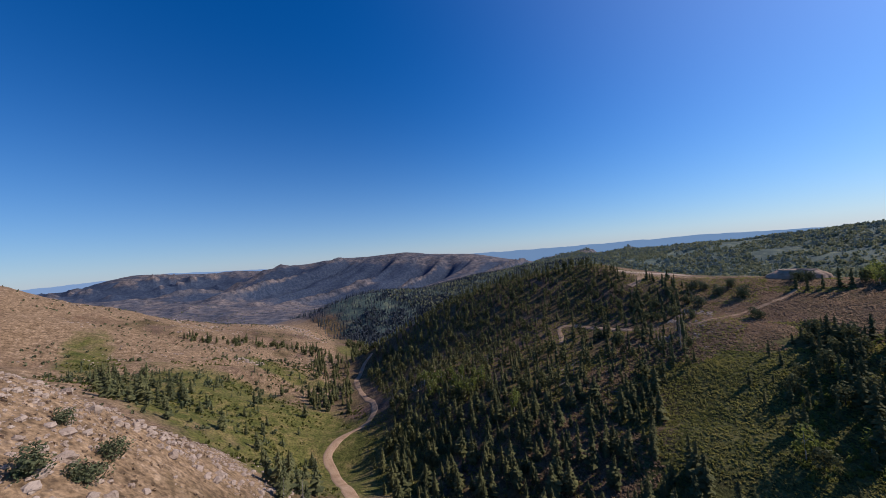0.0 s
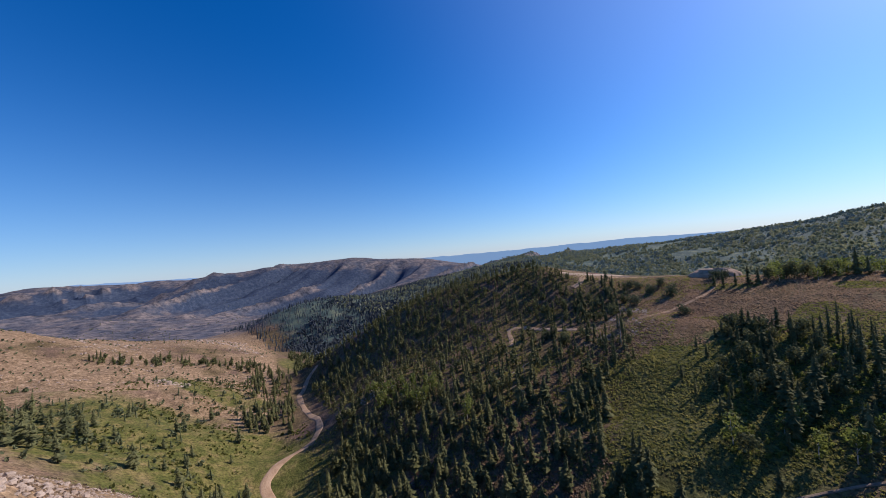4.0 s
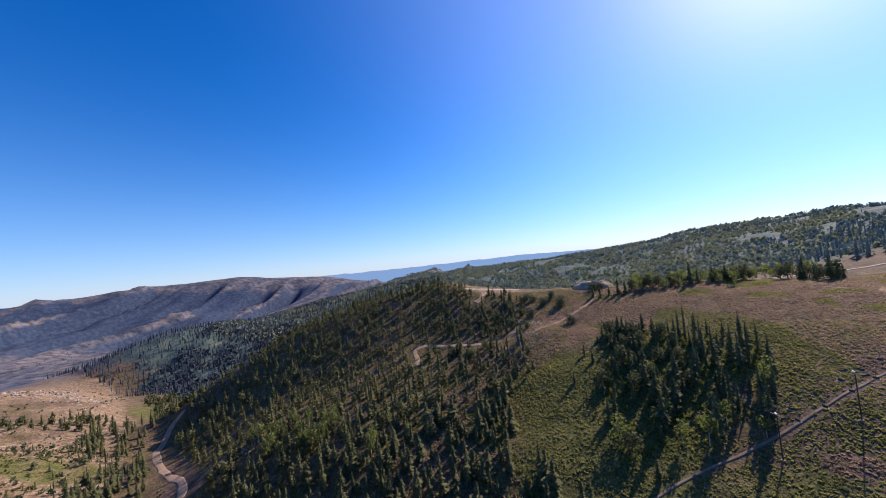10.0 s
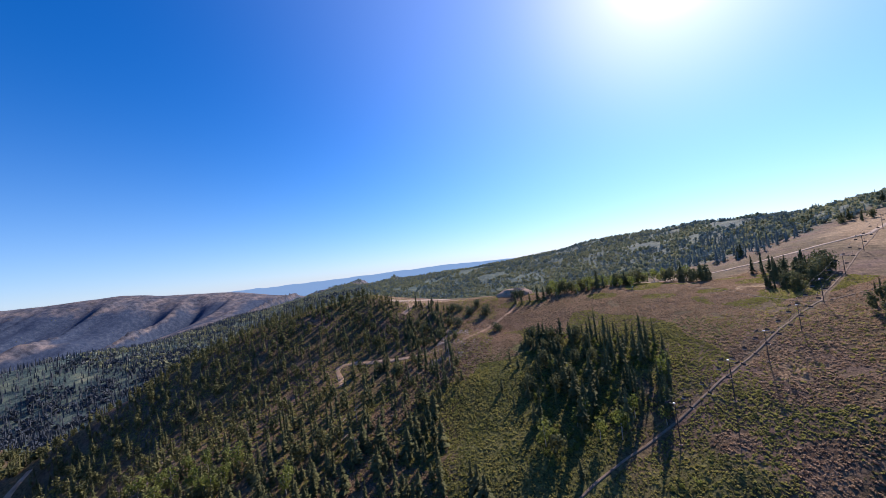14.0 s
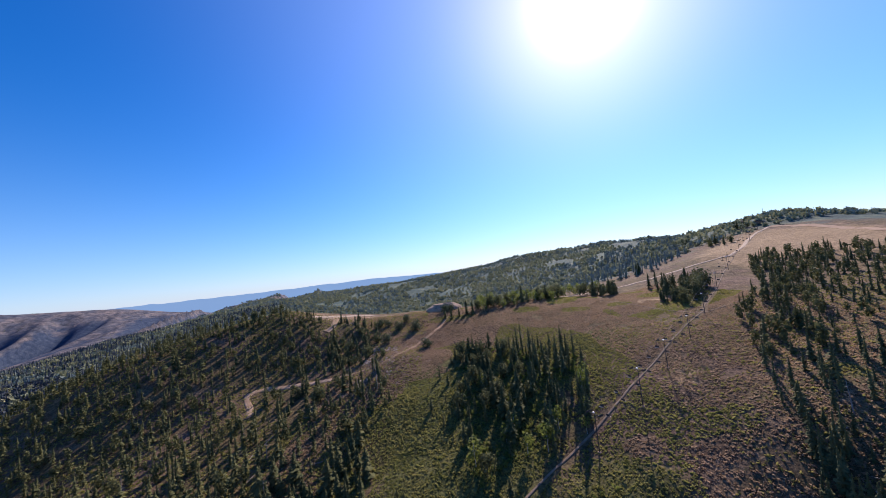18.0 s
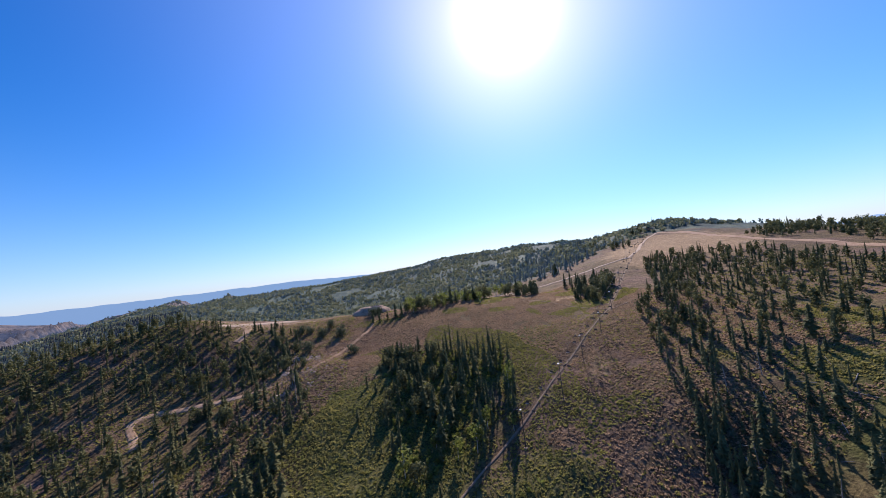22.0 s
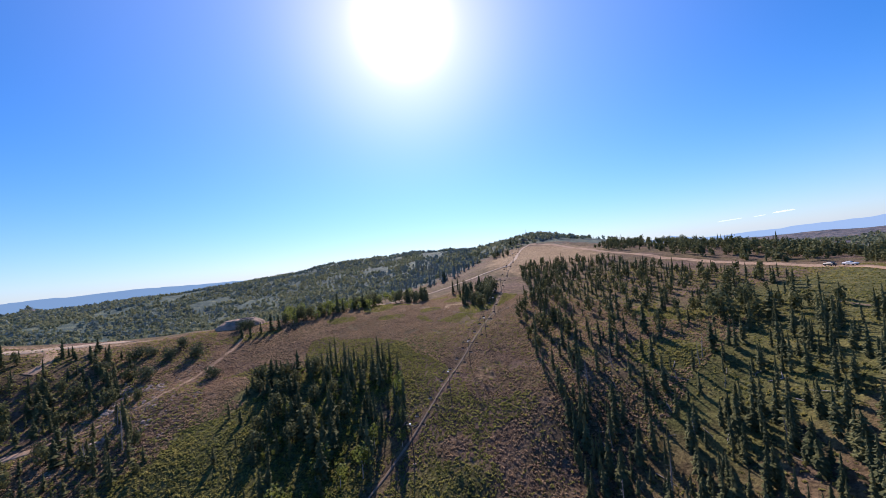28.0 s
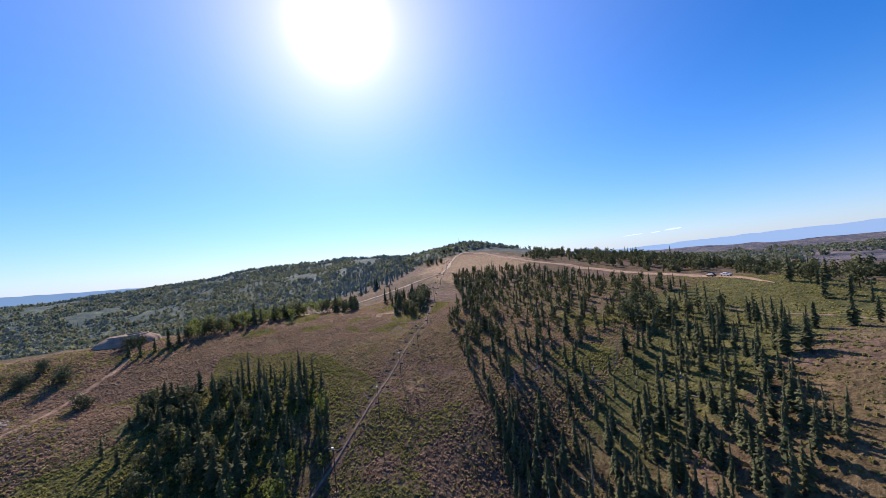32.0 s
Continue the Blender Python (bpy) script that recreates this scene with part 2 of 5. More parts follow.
# the plan is drawn by paces; on the ground the near slopes are shorter and steeper than paced
PACED, TRUE = (0, 60, 85, 110, 150, 200, 260, 330, 450, 650, 1000), (0, 60, 83.5, 105, 137, 176, 221, 276, 386, 612, 1000)


def shrink(x, y):
    """True distance over paced distance, for places on the plan."""
    r = np.maximum(np.hypot(np.asarray(x, float), np.asarray(y, float)), 1.0)
    k = np.where(r < 1000, np.interp(r, PACED, TRUE) / r, 1.0)
    east = step(np.degrees(np.arctan2(x, y)), 22, 50) * step(np.asarray(y, float), -60, -20)
    return k + (1 - k) * east


def site(x, y):
    """The true place of a spot on the plan, on the ground, and the scale there."""
    k = float(shrink(x, y))
    return Vector((k * x, k * y, k * float(ground(x, y)[0]))), k


# ---- materials ----
def material(name, colors, size, rough=0.9, bump=0.3, spec=0.2, through_light=0.0, island=False, metal=0.0):
    """A surface of two or three colours mixed by noise at two scales, with fine relief."""
    m = bpy.data.materials.new(name)
    m.use_nodes = True
    n, l = m.node_tree.nodes, m.node_tree.links
    b = n["Principled BSDF"]
    b.inputs["Roughness"].default_value, b.inputs["Specular IOR Level"].default_value, b.inputs["Metallic"].default_value = rough, spec, metal
    co = n.new("ShaderNodeNewGeometry")
    big, fine = n.new("ShaderNodeTexNoise"), n.new("ShaderNodeTexNoise")
    big.inputs["Scale"].default_value, fine.inputs["Scale"].default_value = 1 / size, 9 / size
    big.inputs["Detail"].default_value = fine.inputs["Detail"].default_value = 4
    for t in (big, fine):
        l.new(co.outputs["Position"], t.inputs["Vector"])
    mix = n.new("ShaderNodeMath")
    mix.operation = "MULTIPLY_ADD"
    l.new(fine.outputs["Fac"], mix.inputs[0])
    mix.inputs[1].default_value = 0.6
    l.new(big.outputs["Fac"], mix.inputs[2])
    total = mix.outputs[0]
    if island:
        add = n.new("ShaderNodeMath")
        add.operation = "MULTIPLY_ADD"
        l.new(co.outputs["Random Per Island"], add.inputs[0])
        add.inputs[1].default_value = 0.35
        l.new(total, add.inputs[2])
        info = n.new("ShaderNodeObjectInfo")
        more = n.new("ShaderNodeMath")
        more.operation = "MULTIPLY_ADD"
        l.new(info.outputs["Random"], more.inputs[0])
        more.inputs[1].default_value = 0.25
        l.new(add.outputs[0], more.inputs[2])
        total = more.outputs[0]
    ramp = n.new("ShaderNodeValToRGB")
    lo, hi = (0.5, 1.25) if island else (0.55, 1.05)
    for i, c in enumerate(colors):
        e = ramp.color_ramp.elements[i] if i < 2 else ramp.color_ramp.elements.new(1.0)
        e.position = (lo + (hi - lo) * i / (len(colors) - 1)) / 1.6
        e.color = (*c, 1)
    half = n.new("ShaderNodeMath")
    half.operation, half.inputs[1].default_value = "DIVIDE", 1.6
    l.new(total, half.inputs[0])
    l.new(half.outputs[0], ramp.inputs["Fac"])
    l.new(ramp.outputs["Color"], b.inputs["Base Color"])
    if bump:
        bp = n.new("ShaderNodeBump")
        bp.inputs["Strength"].default_value, bp.inputs["Distance"].default_value = bump, size * 0.08
        l.new(fine.outputs["Fac"], bp.inputs["Height"])
        l.new(bp.outputs["Normal"], b.inputs["Normal"])
    if through_light:
        tr, ms = n.new("ShaderNodeBsdfTranslucent"), n.new("ShaderNodeMixShader")
        l.new(ramp.outputs["Color"], tr.inputs["Color"])
        ms.inputs["Fac"].default_value = through_light
        l.new(b.outputs["BSDF"], ms.inputs[1])
        l.new(tr.outputs["BSDF"], ms.inputs[2])
        l.new(ms.outputs[0], n["Material Output"].inputs["Surface"])
    return m


NEEDLES = material("needles", [(0.0366, 0.04529, 0.02075), (0.08052, 0.09058, 0.03866), (0.1525, 0.1506, 0.06035)], 6.0, 0.85, 0.0, 0.12, 0.27, True)
NEEDLES_GREY = material("needles_grey", [(0.04148, 0.05018, 0.02512), (0.09028, 0.1016, 0.04637), (0.161, 0.164, 0.07052)], 6.0, 0.85, 0.0, 0.12, 0.27, True)
ASPEN_LEAF = material("aspen_leaf", [(0.069, 0.0968, 0.022), (0.1323, 0.165, 0.036), (0.1955, 0.22, 0.055)], 4.0, 0.7, 0.0, 0.25, 0.5, True)
# far foliage, paler and bluer: distance haze painted into the leaf colour
HAZED_LEAF = material("hazed_leaf", [(0.1, 0.136, 0.095), (0.18, 0.212, 0.132), (0.3, 0.3, 0.17)], 40.0, 0.9, 0.0, 0.1, 0.3, True)
JUNIPER_LEAF = material("juniper_leaf", [(0.03938, 0.0572, 0.02772), (0.08041, 0.1001, 0.04752), (0.143, 0.1519, 0.0792)], 3.0, 0.85, 0.0, 0.15, 0.2, True)
BARK = material("bark", [(0.05, 0.038, 0.028), (0.11, 0.085, 0.065)], 0.6, 0.95, 0.6, 0.1)
PALE_BARK = material("pale_bark", [(0.38, 0.36, 0.31), (0.55, 0.53, 0.47), (0.2, 0.18, 0.15)], 0.6, 0.85, 0.3, 0.2)
DEAD_WOOD = material("dead_wood", [(0.20, 0.18, 0.16), (0.36, 0.33, 0.30)], 0.7, 0.9, 0.5, 0.15)
SCRUB = material("scrub", [(0.1281, 0.1416, 0.0396), (0.2135, 0.216, 0.0638), (0.305, 0.27, 0.0935)], 9.0, 0.9, 0.0, 0.1, 0.5, True)
SAGE = material("sage", [(0.1756, 0.1276, 0.08379), (0.275, 0.198, 0.1278), (0.3745, 0.2695, 0.1781)], 9.0, 0.9, 0.0, 0.1, 0.5, True)
MEADOW_SCRUB = material("meadow_scrub", [(0.0438, 0.06, 0.0165), (0.0938, 0.108, 0.0286), (0.15, 0.15, 0.044)], 7.0, 0.9, 0.0, 0.1, 0.35, True)
ROCK = material("rock", [(0.153, 0.1122, 0.08228), (0.2601, 0.1982, 0.1496), (0.3825, 0.3067, 0.2431)], 2.2, 0.9, 0.7, 0.2, 0, True)
DIRT = material("dirt", [(0.24, 0.155, 0.095), (0.34, 0.23, 0.145), (0.42, 0.30, 0.20)], 3.5, 0.95, 0.35, 0.1)
TRAIL = material("trail", [(0.1426, 0.1045, 0.0729), (0.2138, 0.158, 0.1094), (0.2851, 0.2126, 0.1458)], 2.5, 0.95, 0.35, 0.1)
# haze over the far ridge painted in as pale blue-green needles
HAZED_NEEDLES = material("hazed_needles", [(0.072, 0.108, 0.126), (0.135, 0.178, 0.175), (0.235, 0.272, 0.215)], 40.0, 0.9, 0.0, 0.1, 0.12, True)
# dark blue needles: haze and the hill's shaded side painted into the colour
HAZED_TIMBER = material("hazed_timber", [(0.028, 0.04, 0.06), (0.046, 0.06, 0.078), (0.082, 0.095, 0.1)], 40.0, 0.9, 0.0, 0.1, 0.12, True)
BANK = material("bank_soil", [(0.2475, 0.174, 0.1197), (0.363, 0.261, 0.1862), (0.4785, 0.348, 0.2527)], 2.5, 0.95, 0.6, 0.1)
PALE_DIRT = material("pale_dirt", [(0.32, 0.235, 0.16), (0.42, 0.32, 0.225), (0.50, 0.39, 0.285)], 3.0, 0.95, 0.35, 0.1)
GRAVEL = material("gravel", [(0.28, 0.25, 0.22), (0.36, 0.32, 0.28), (0.44, 0.40, 0.35)], 1.5, 0.95, 0.5, 0.1)
STEEL = material("steel", [(0.045, 0.043, 0.04), (0.085, 0.08, 0.075)], 0.8, 0.7, 0.05, 0.3, 0, False, 0.2)
WHITE_PAINT = material("white_paint", [(0.72, 0.72, 0.70), (0.82, 0.82, 0.80)], 0.5, 0.45, 0.02, 0.4)
DARK_CABLE = material("dark_cable", [(0.05, 0.05, 0.05), (0.09, 0.09, 0.09)], 0.5, 0.6, 0.0, 0.3)
GLASS_DARK = material("dark_glass", [(0.02, 0.022, 0.025), (0.03, 0.032, 0.035)], 1.0, 0.08, 0.0, 0.5)
RUBBER = material("rubber", [(0.02, 0.02, 0.02), (0.035, 0.035, 0.035)], 0.3, 0.85, 0.1, 0.2)
BROWN_WALL = material("brown_wall", [(0.14, 0.09, 0.06), (0.20, 0.14, 0.10)], 1.0, 0.8, 0.2, 0.2)


def land_material():
    """Open ground: brown sage slopes, green or golden grass, pale stony soil, scrubby far country with its haze painted
    in blue.
    """
    m = bpy.data.materials.new("open_ground")
    m.use_nodes = True
    n, l = m.node_tree.nodes, m.node_tree.links
    b = n["Principled BSDF"]
    b.inputs["Roughness"].default_value, b.inputs["Specular IOR Level"].default_value = 0.95, 0.1
    geo = n.new("ShaderNodeNewGeometry")

    def noise_at(size, detail=5.0):
        t = n.new("ShaderNodeTexNoise")
        t.inputs["Scale"].default_value, t.inputs["Detail"].default_value, t.inputs["Roughness"].default_value = 1 / size, detail, 0.65
        l.new(geo.outputs["Position"], t.inputs["Vector"])
        return t.outputs["Fac"]

    def ramp(fac, stops):
        r = n.new("ShaderNodeValToRGB")
        for i, (p, c) in enumerate(stops):
            e = r.color_ramp.elements[i] if i < 2 else r.color_ramp.elements.new(p)
            e.position, e.color = p, (*c, 1)
        l.new(fac, r.inputs["Fac"])
        return r.outputs["Color"]

    def blend(fac, a, c):
        x = n.new("ShaderNodeMix")
        x.data_type = "RGBA"
        l.new(fac, x.inputs[0])
        l.new(a, x.inputs[6])
        l.new(c, x.inputs[7])
        return x.outputs[2]

    def ragged(name, size):
        """A zone of the ground with an uneven edge."""
        a = n.new("ShaderNodeAttribute")
        a.attribute_name = name
        s = n.new("ShaderNodeMath")
        s.operation = "MULTIPLY_ADD"
        l.new(noise_at(size, 6.0), s.inputs[0])
        s.inputs[1].default_value = 1.1
        l.new(a.outputs["Fac"], s.inputs[2])
        r = n.new("ShaderNodeMapRange")
        r.inputs["From Min"].default_value, r.inputs["From Max"].default_value = 0.88, 1.22
        l.new(s.outputs[0], r.inputs["Value"])
        return r.outputs["Result"]

    small, middle, large = noise_at(0.9, 4), noise_at(5, 5), noise_at(30, 5)
    sage = ramp(middle, [(0.3, (0.1027, 0.06686, 0.04913)), (0.55, (0.1669, 0.1079, 0.0777)), (0.75, (0.2569, 0.1677, 0.12))])
    olive = ramp(middle, [(0.3, (0.081, 0.06, 0.0299)), (0.55, (0.135, 0.0984, 0.04945)), (0.75, (0.216, 0.1512, 0.0782))])
    base = blend(ramp(large, [(0.36, (0, 0, 0)), (0.55, (1, 1, 1))]), sage, olive)
    green = ramp(middle, [(0.3, (0.0528, 0.0576, 0.01955)), (0.5, (0.096, 0.096, 0.03105)), (0.68, (0.156, 0.138, 0.0506)), (0.85, (0.204, 0.1536, 0.0828))])
    gold = ramp(middle, [(0.3, (0.209, 0.1375, 0.07176)), (0.55, (0.303, 0.209, 0.1136)), (0.8, (0.3762, 0.275, 0.1614))])
    stony = ramp(noise_at(2.6, 8), [(0.30, (0.1075, 0.07224, 0.04128)), (0.44, (0.1978, 0.1327, 0.07568)), (0.56, (0.2924, 0.1999, 0.1187)), (0.70, (0.4042, 0.2982, 0.1978))])
    russet = ramp(middle, [(0.3, (0.144, 0.0833, 0.05)), (0.7, (0.225, 0.147, 0.09))])
    # far scrub; the blue-grey base colour carries the haze of distance
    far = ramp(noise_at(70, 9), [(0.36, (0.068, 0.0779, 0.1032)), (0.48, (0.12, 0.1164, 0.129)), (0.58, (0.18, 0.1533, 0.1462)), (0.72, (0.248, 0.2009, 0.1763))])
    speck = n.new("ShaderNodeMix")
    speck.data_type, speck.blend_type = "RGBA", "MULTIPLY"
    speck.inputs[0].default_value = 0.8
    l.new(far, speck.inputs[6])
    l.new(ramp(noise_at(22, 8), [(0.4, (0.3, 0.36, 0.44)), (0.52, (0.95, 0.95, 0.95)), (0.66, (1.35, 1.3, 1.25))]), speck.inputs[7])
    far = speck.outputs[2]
    c = blend(ragged("stony", 14), base, stony)
    c = blend(ragged("gold", 12), c, gold)
    c = blend(ragged("russet", 9), c, russet)
    c = blend(ragged("green", 10), c, green)
    meadow = ramp(middle, [(0.3, (0.06, 0.07, 0.018)), (0.46, (0.098, 0.1, 0.027)), (0.6, (0.155, 0.132, 0.046)), (0.8, (0.24, 0.168, 0.085))])
    c = blend(ragged("meadow", 12), c, meadow)
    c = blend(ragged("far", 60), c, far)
    # far wooded ground, with distance haze painted in as blue-green
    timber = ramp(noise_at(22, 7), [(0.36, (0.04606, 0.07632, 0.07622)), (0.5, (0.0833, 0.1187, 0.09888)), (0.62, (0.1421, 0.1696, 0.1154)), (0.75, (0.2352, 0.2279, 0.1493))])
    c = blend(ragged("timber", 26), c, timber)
    # gully brush; haze and shade of the hollows painted in as dark blue
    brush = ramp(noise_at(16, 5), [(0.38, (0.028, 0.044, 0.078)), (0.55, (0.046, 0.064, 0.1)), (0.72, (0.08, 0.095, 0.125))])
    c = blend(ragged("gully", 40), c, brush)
    grain = n.new("ShaderNodeMix")
    grain.data_type, grain.blend_type = "RGBA", "MULTIPLY"
    grain.inputs[0].default_value = 0.75
    l.new(c, grain.inputs[6])
    l.new(ramp(small, [(0.36, (0.34, 0.34, 0.36)), (0.6, (1.3, 1.3, 1.28))]), grain.inputs[7])
    l.new(grain.outputs[2], b.inputs["Base Color"])
    bp = n.new("ShaderNodeBump")
    bp.inputs["Strength"].default_value, bp.inputs["Distance"].default_value = 0.8, 0.5
    l.new(small, bp.inputs["Height"])
    l.new(bp.outputs["Normal"], b.inputs["Normal"])
    return m


# ---- mesh helpers ----
def quads(name, verts, faces, mat, smooth=False):
    """A mesh from arrays of corners and of four-sided faces."""
    me = bpy.data.meshes.new(name)
    verts, faces = np.asarray(verts, np.float32), np.asarray(faces, np.int32)
    me.vertices.add(len(verts))
    me.vertices.foreach_set("co", verts.ravel())
    me.loops.add(faces.size)
    me.loops.foreach_set("vertex_index", faces.ravel())
    me.polygons.add(len(faces))
    me.polygons.foreach_set("loop_start", np.arange(0, faces.size, 4, dtype=np.int32))
    me.polygons.foreach_set("use_smooth", np.full(len(faces), smooth))
    me.update(calc_edges=True)
    me.materials.append(mat)
    return me


def part(name, me, parent, label="", at=(0, 0, 0)):
    ob = new(name, me)
    ob.parent = parent
    ob.location = at
    return tagged(ob, label) if label else ob


def from_bm(name, bm, mat):
    me = bpy.data.meshes.new(name)
    bm.to_mesh(me)
    bm.free()
    me.materials.append(mat)
    return me


def tube(points, radii, sides=6):
    """Corners and faces of a tapered limb along points."""
    v, f = [], []
    points = [np.array(p, float) for p in points]
    for k, (p, r) in enumerate(zip(points, radii)):
        d = points[min(k + 1, len(points) - 1)] - points[max(k - 1, 0)]
        d /= np.linalg.norm(d) + 1e-9
        a = np.cross(d, (0.3, 0.9, 0.2))
        a /= np.linalg.norm(a) + 1e-9
        b = np.cross(d, a)
        for i in range(sides):
            w = 2 * math.pi * i / sides
            v.append(p + r * (math.cos(w) * a + math.sin(w) * b))
    for k in range(len(points) - 1):
        for i in range(sides):
            j = (i + 1) % sides
            f.append((k * sides + i, k * sides + j, (k + 1) * sides + j, (k + 1) * sides + i))
    return v, f


def join(pieces):
    v, f, n = [], [], 0
    for pv, pf in pieces:
        v.append(np.asarray(pv, float).reshape(-1, 3))
        f.append(np.asarray(pf, np.int64).reshape(-1, 4) + n)
        n += len(pv)
    return np.concatenate(v), np.concatenate(f)


def conifer(rng, h=1.0, r=0.14, levels=14, fronds=7, bare=0.06):
    """Crown of a fir: a ragged core with whorls of short drooping boughs, uneven on every side."""
    core = tube([(0, 0, bare * h), (0.006 * h, 0, 0.35 * h), (0, 0.006 * h, 0.7 * h), (0, 0, 0.99 * h)], [0.2 * r * h, 0.26 * r * h, 0.15 * r * h, 0.01 * h], 5 if levels > 5 else 3)
    v, f = [np.array(p) for p in core[0]], list(core[1])
    side, lop = rng.random() * 6.28, 0.15 + 0.3 * rng.random()
    for k in range(levels):
        s = k / (levels - 1)
        z = h * (bare + (0.95 - bare) * s) + 0.02 * h * rng.normal() * (1 - s)
        reach = r * h * ((1 - s) ** 0.65 + 0.06) * (0.45 + 0.85 * rng.random())
        if s < 0.15:
            reach *= 0.75
        turn = rng.random() * 6.28
        for i in range(fronds):
            if rng.random() < 0.14:
                continue
            a = turn + 6.283 * i / fronds + rng.normal() * 0.2
            q = reach * (0.5 + 0.8 * rng.random()) * (1 - lop * math.cos(a - side))
            d, e = np.array([math.cos(a), math.sin(a), 0]), np.array([-math.sin(a), math.cos(a), 0])
            fall, wide = q * (-0.15 + 0.9 * rng.random()), q * (0.26 + 0.18 * rng.random())
            n = len(v)
            v += [d * q * 0.12 + (0, 0, z + 0.03 * h), d * q * 0.6 + e * wide + (0, 0, z - fall * 0.7), d * q + (0, 0, z - fall * 0.8), d * q * 0.6 - e * wide + (0, 0, z - fall * 0.7)]
            f.append((n, n + 1, n + 2, n + 3))
    return np.array(v), np.array(f)


def leafy(rng, rx, rz, z0, count, leaf, lumps=7, flat=0.0):
    """Crown of clumped leaves: lumps round the middle, each covered with small tilted sprays."""
    v, f = [], []
    for _ in range(lumps):
        a, s = rng.random() * 6.283, math.sqrt(rng.random())
        c = np.array([math.cos(a) * rx * 0.62 * s, math.sin(a) * rx * 0.62 * s, z0 + rz * (0.25 + 1.35 * rng.random())])
        size = np.array([rx, rx, rz * (1 - flat)]) * (0.36 + 0.25 * rng.random())
        for _ in range(count // lumps):
            d = rng.normal(size=3)
            d /= np.linalg.norm(d)
            p = c + d * size * (0.75 + 0.35 * rng.random())
            t = np.cross(d + rng.normal(size=3) * 0.5, rng.normal(size=3))
            t /= np.linalg.norm(t) + 1e-9
            u = np.cross(d, t)
            w = leaf * (0.6 + 0.8 * rng.random())
            n = len(v)
            v += [p - t * w, p - u * w * 0.7, p + t * w, p + u * w * 0.8 + d * w * 0.25]
            f.append((n, n + 1, n + 2, n + 3))
    return np.array(v), np.array(f)


def stone(rng, flat=0.6):
    """A broken rock: a box pushed out of shape twice."""
    bm = bmesh.new()
    bmesh.ops.create_cube(bm, size=1.0)
    bmesh.ops.subdivide_edges(bm, edges=bm.edges[:], cuts=1, use_grid_fill=True)
    for p in bm.verts:
        p.co = p.co.normalized() * (0.42 + 0.22 * rng.random())
        p.co.z *= flat
    bm.verts.ensure_lookup_table()
    v = np.array([p.co[:] for p in bm.verts])
    f = np.array([[q.index for q in face.verts] for face in bm.faces])
    bm.free()
    return v, f


def scatter(name, shapes, spots, mat, label, category, sink=0.0):
    """Many small things that nobody could count, joined into one object. Spots: x, y, size, height factor."""
    rng = np.random.default_rng(len(spots) + 7)
    spots = np.asarray(spots, float)
    k = shrink(spots[:, 0], spots[:, 1])
    z = (ground(spots[:, 0], spots[:, 1]) - sink * spots[:, 2]) * k
    spots = spots * np.c_[k, k, k, np.ones(len(k))]
    which, spin = rng.integers(0, len(shapes), len(spots)), rng.random(len(spots)) * 6.283
    vs, fs, n = [], [], 0
    for k, (sv, sf) in enumerate(shapes):
        pick = np.where(which == k)[0]
        if not len(pick):
            continue
        c, s = np.cos(spin[pick])[:, None], np.sin(spin[pick])[:, None]
        size, tall = spots[pick, 2][:, None], (spots[pick, 2] * spots[pick, 3])[:, None]
        v = np.stack([(sv[:, 0] * c - sv[:, 1] * s) * size + spots[pick, 0][:, None], (sv[:, 0] * s + sv[:, 1] * c) * size + spots[pick, 1][:, None], sv[:, 2] * tall + z[pick][:, None]], -1)
        fs.append((sf[None] + (np.arange(len(pick)) * len(sv))[:, None, None]).reshape(-1, 4) + n)
        vs.append(v.reshape(-1, 3))
        n += len(pick) * len(sv)
    ob = new(name, quads(name, np.concatenate(vs), np.concatenate(fs), mat))
    return tagged(ob, label, category, kind="stuff")


def inside(poly, x, y):
    x, y = np.asarray(x), np.asarray(y)
    hit = np.zeros(x.shape, bool)
    for (ax, ay), (bx, by) in zip(poly, poly[1:] + poly[:1]):
        cross = ((ay > y) != (by > y)) & (x < (bx - ax) * (y - ay) / ((by - ay) or 1e-9) + ax)
        hit ^= cross
    return hit


def fill(poly, gap, seed, thin=0.0, patch=0.0):
    """Uneven spots inside an outline, about gap metres apart; patch leaves openings of that size."""
    rng = np.random.default_rng(seed)
    p = np.array(poly, float)
    (x0, y0), (x1, y1) = p.min(0), p.max(0)
    gx, gy = np.meshgrid(np.arange(x0, x1, gap), np.arange(y0, y1, gap))
    x, y = gx.ravel() + rng.normal(size=gx.size) * gap * 0.38, gy.ravel() + rng.normal(size=gx.size) * gap * 0.38
    keep = inside(poly, x, y) & (rng.random(x.size) > thin)
    if patch:
        keep &= wobble(x, y, patch, seed) + 0.5 * wobble(x, y, patch * 0.4, seed + 1) > -0.25
    return np.c_[x[keep], y[keep]]


def near_line(x, y, line, width):
    """True within width metres of a line on the plan."""
    x, y = np.asarray(x, float), np.asarray(y, float)
    best = np.full(x.shape, 1e9)
    for (ax, ay), (bx, by) in zip(line, line[1:]):
        dx, dy = bx - ax, by - ay
        s = np.clip(((x - ax) * dx + (y - ay) * dy) / (dx * dx + dy * dy), 0, 1)
        best = np.minimum(best, np.hypot(x - ax - s * dx, y - ay - s * dy))
    return best < width


# ---- plan: roads, trails and woods ----
VALLEY_ROAD = [(-60, 22), (-100, 31), (-134, 39), (-148, 41), (-155, 48), (-160, 58), (-160, 68), (-168, 77), (-185, 84), (-205, 88), (-225, 94), (-246, 102), (-268, 112), (-284, 126), (-290, 140)]
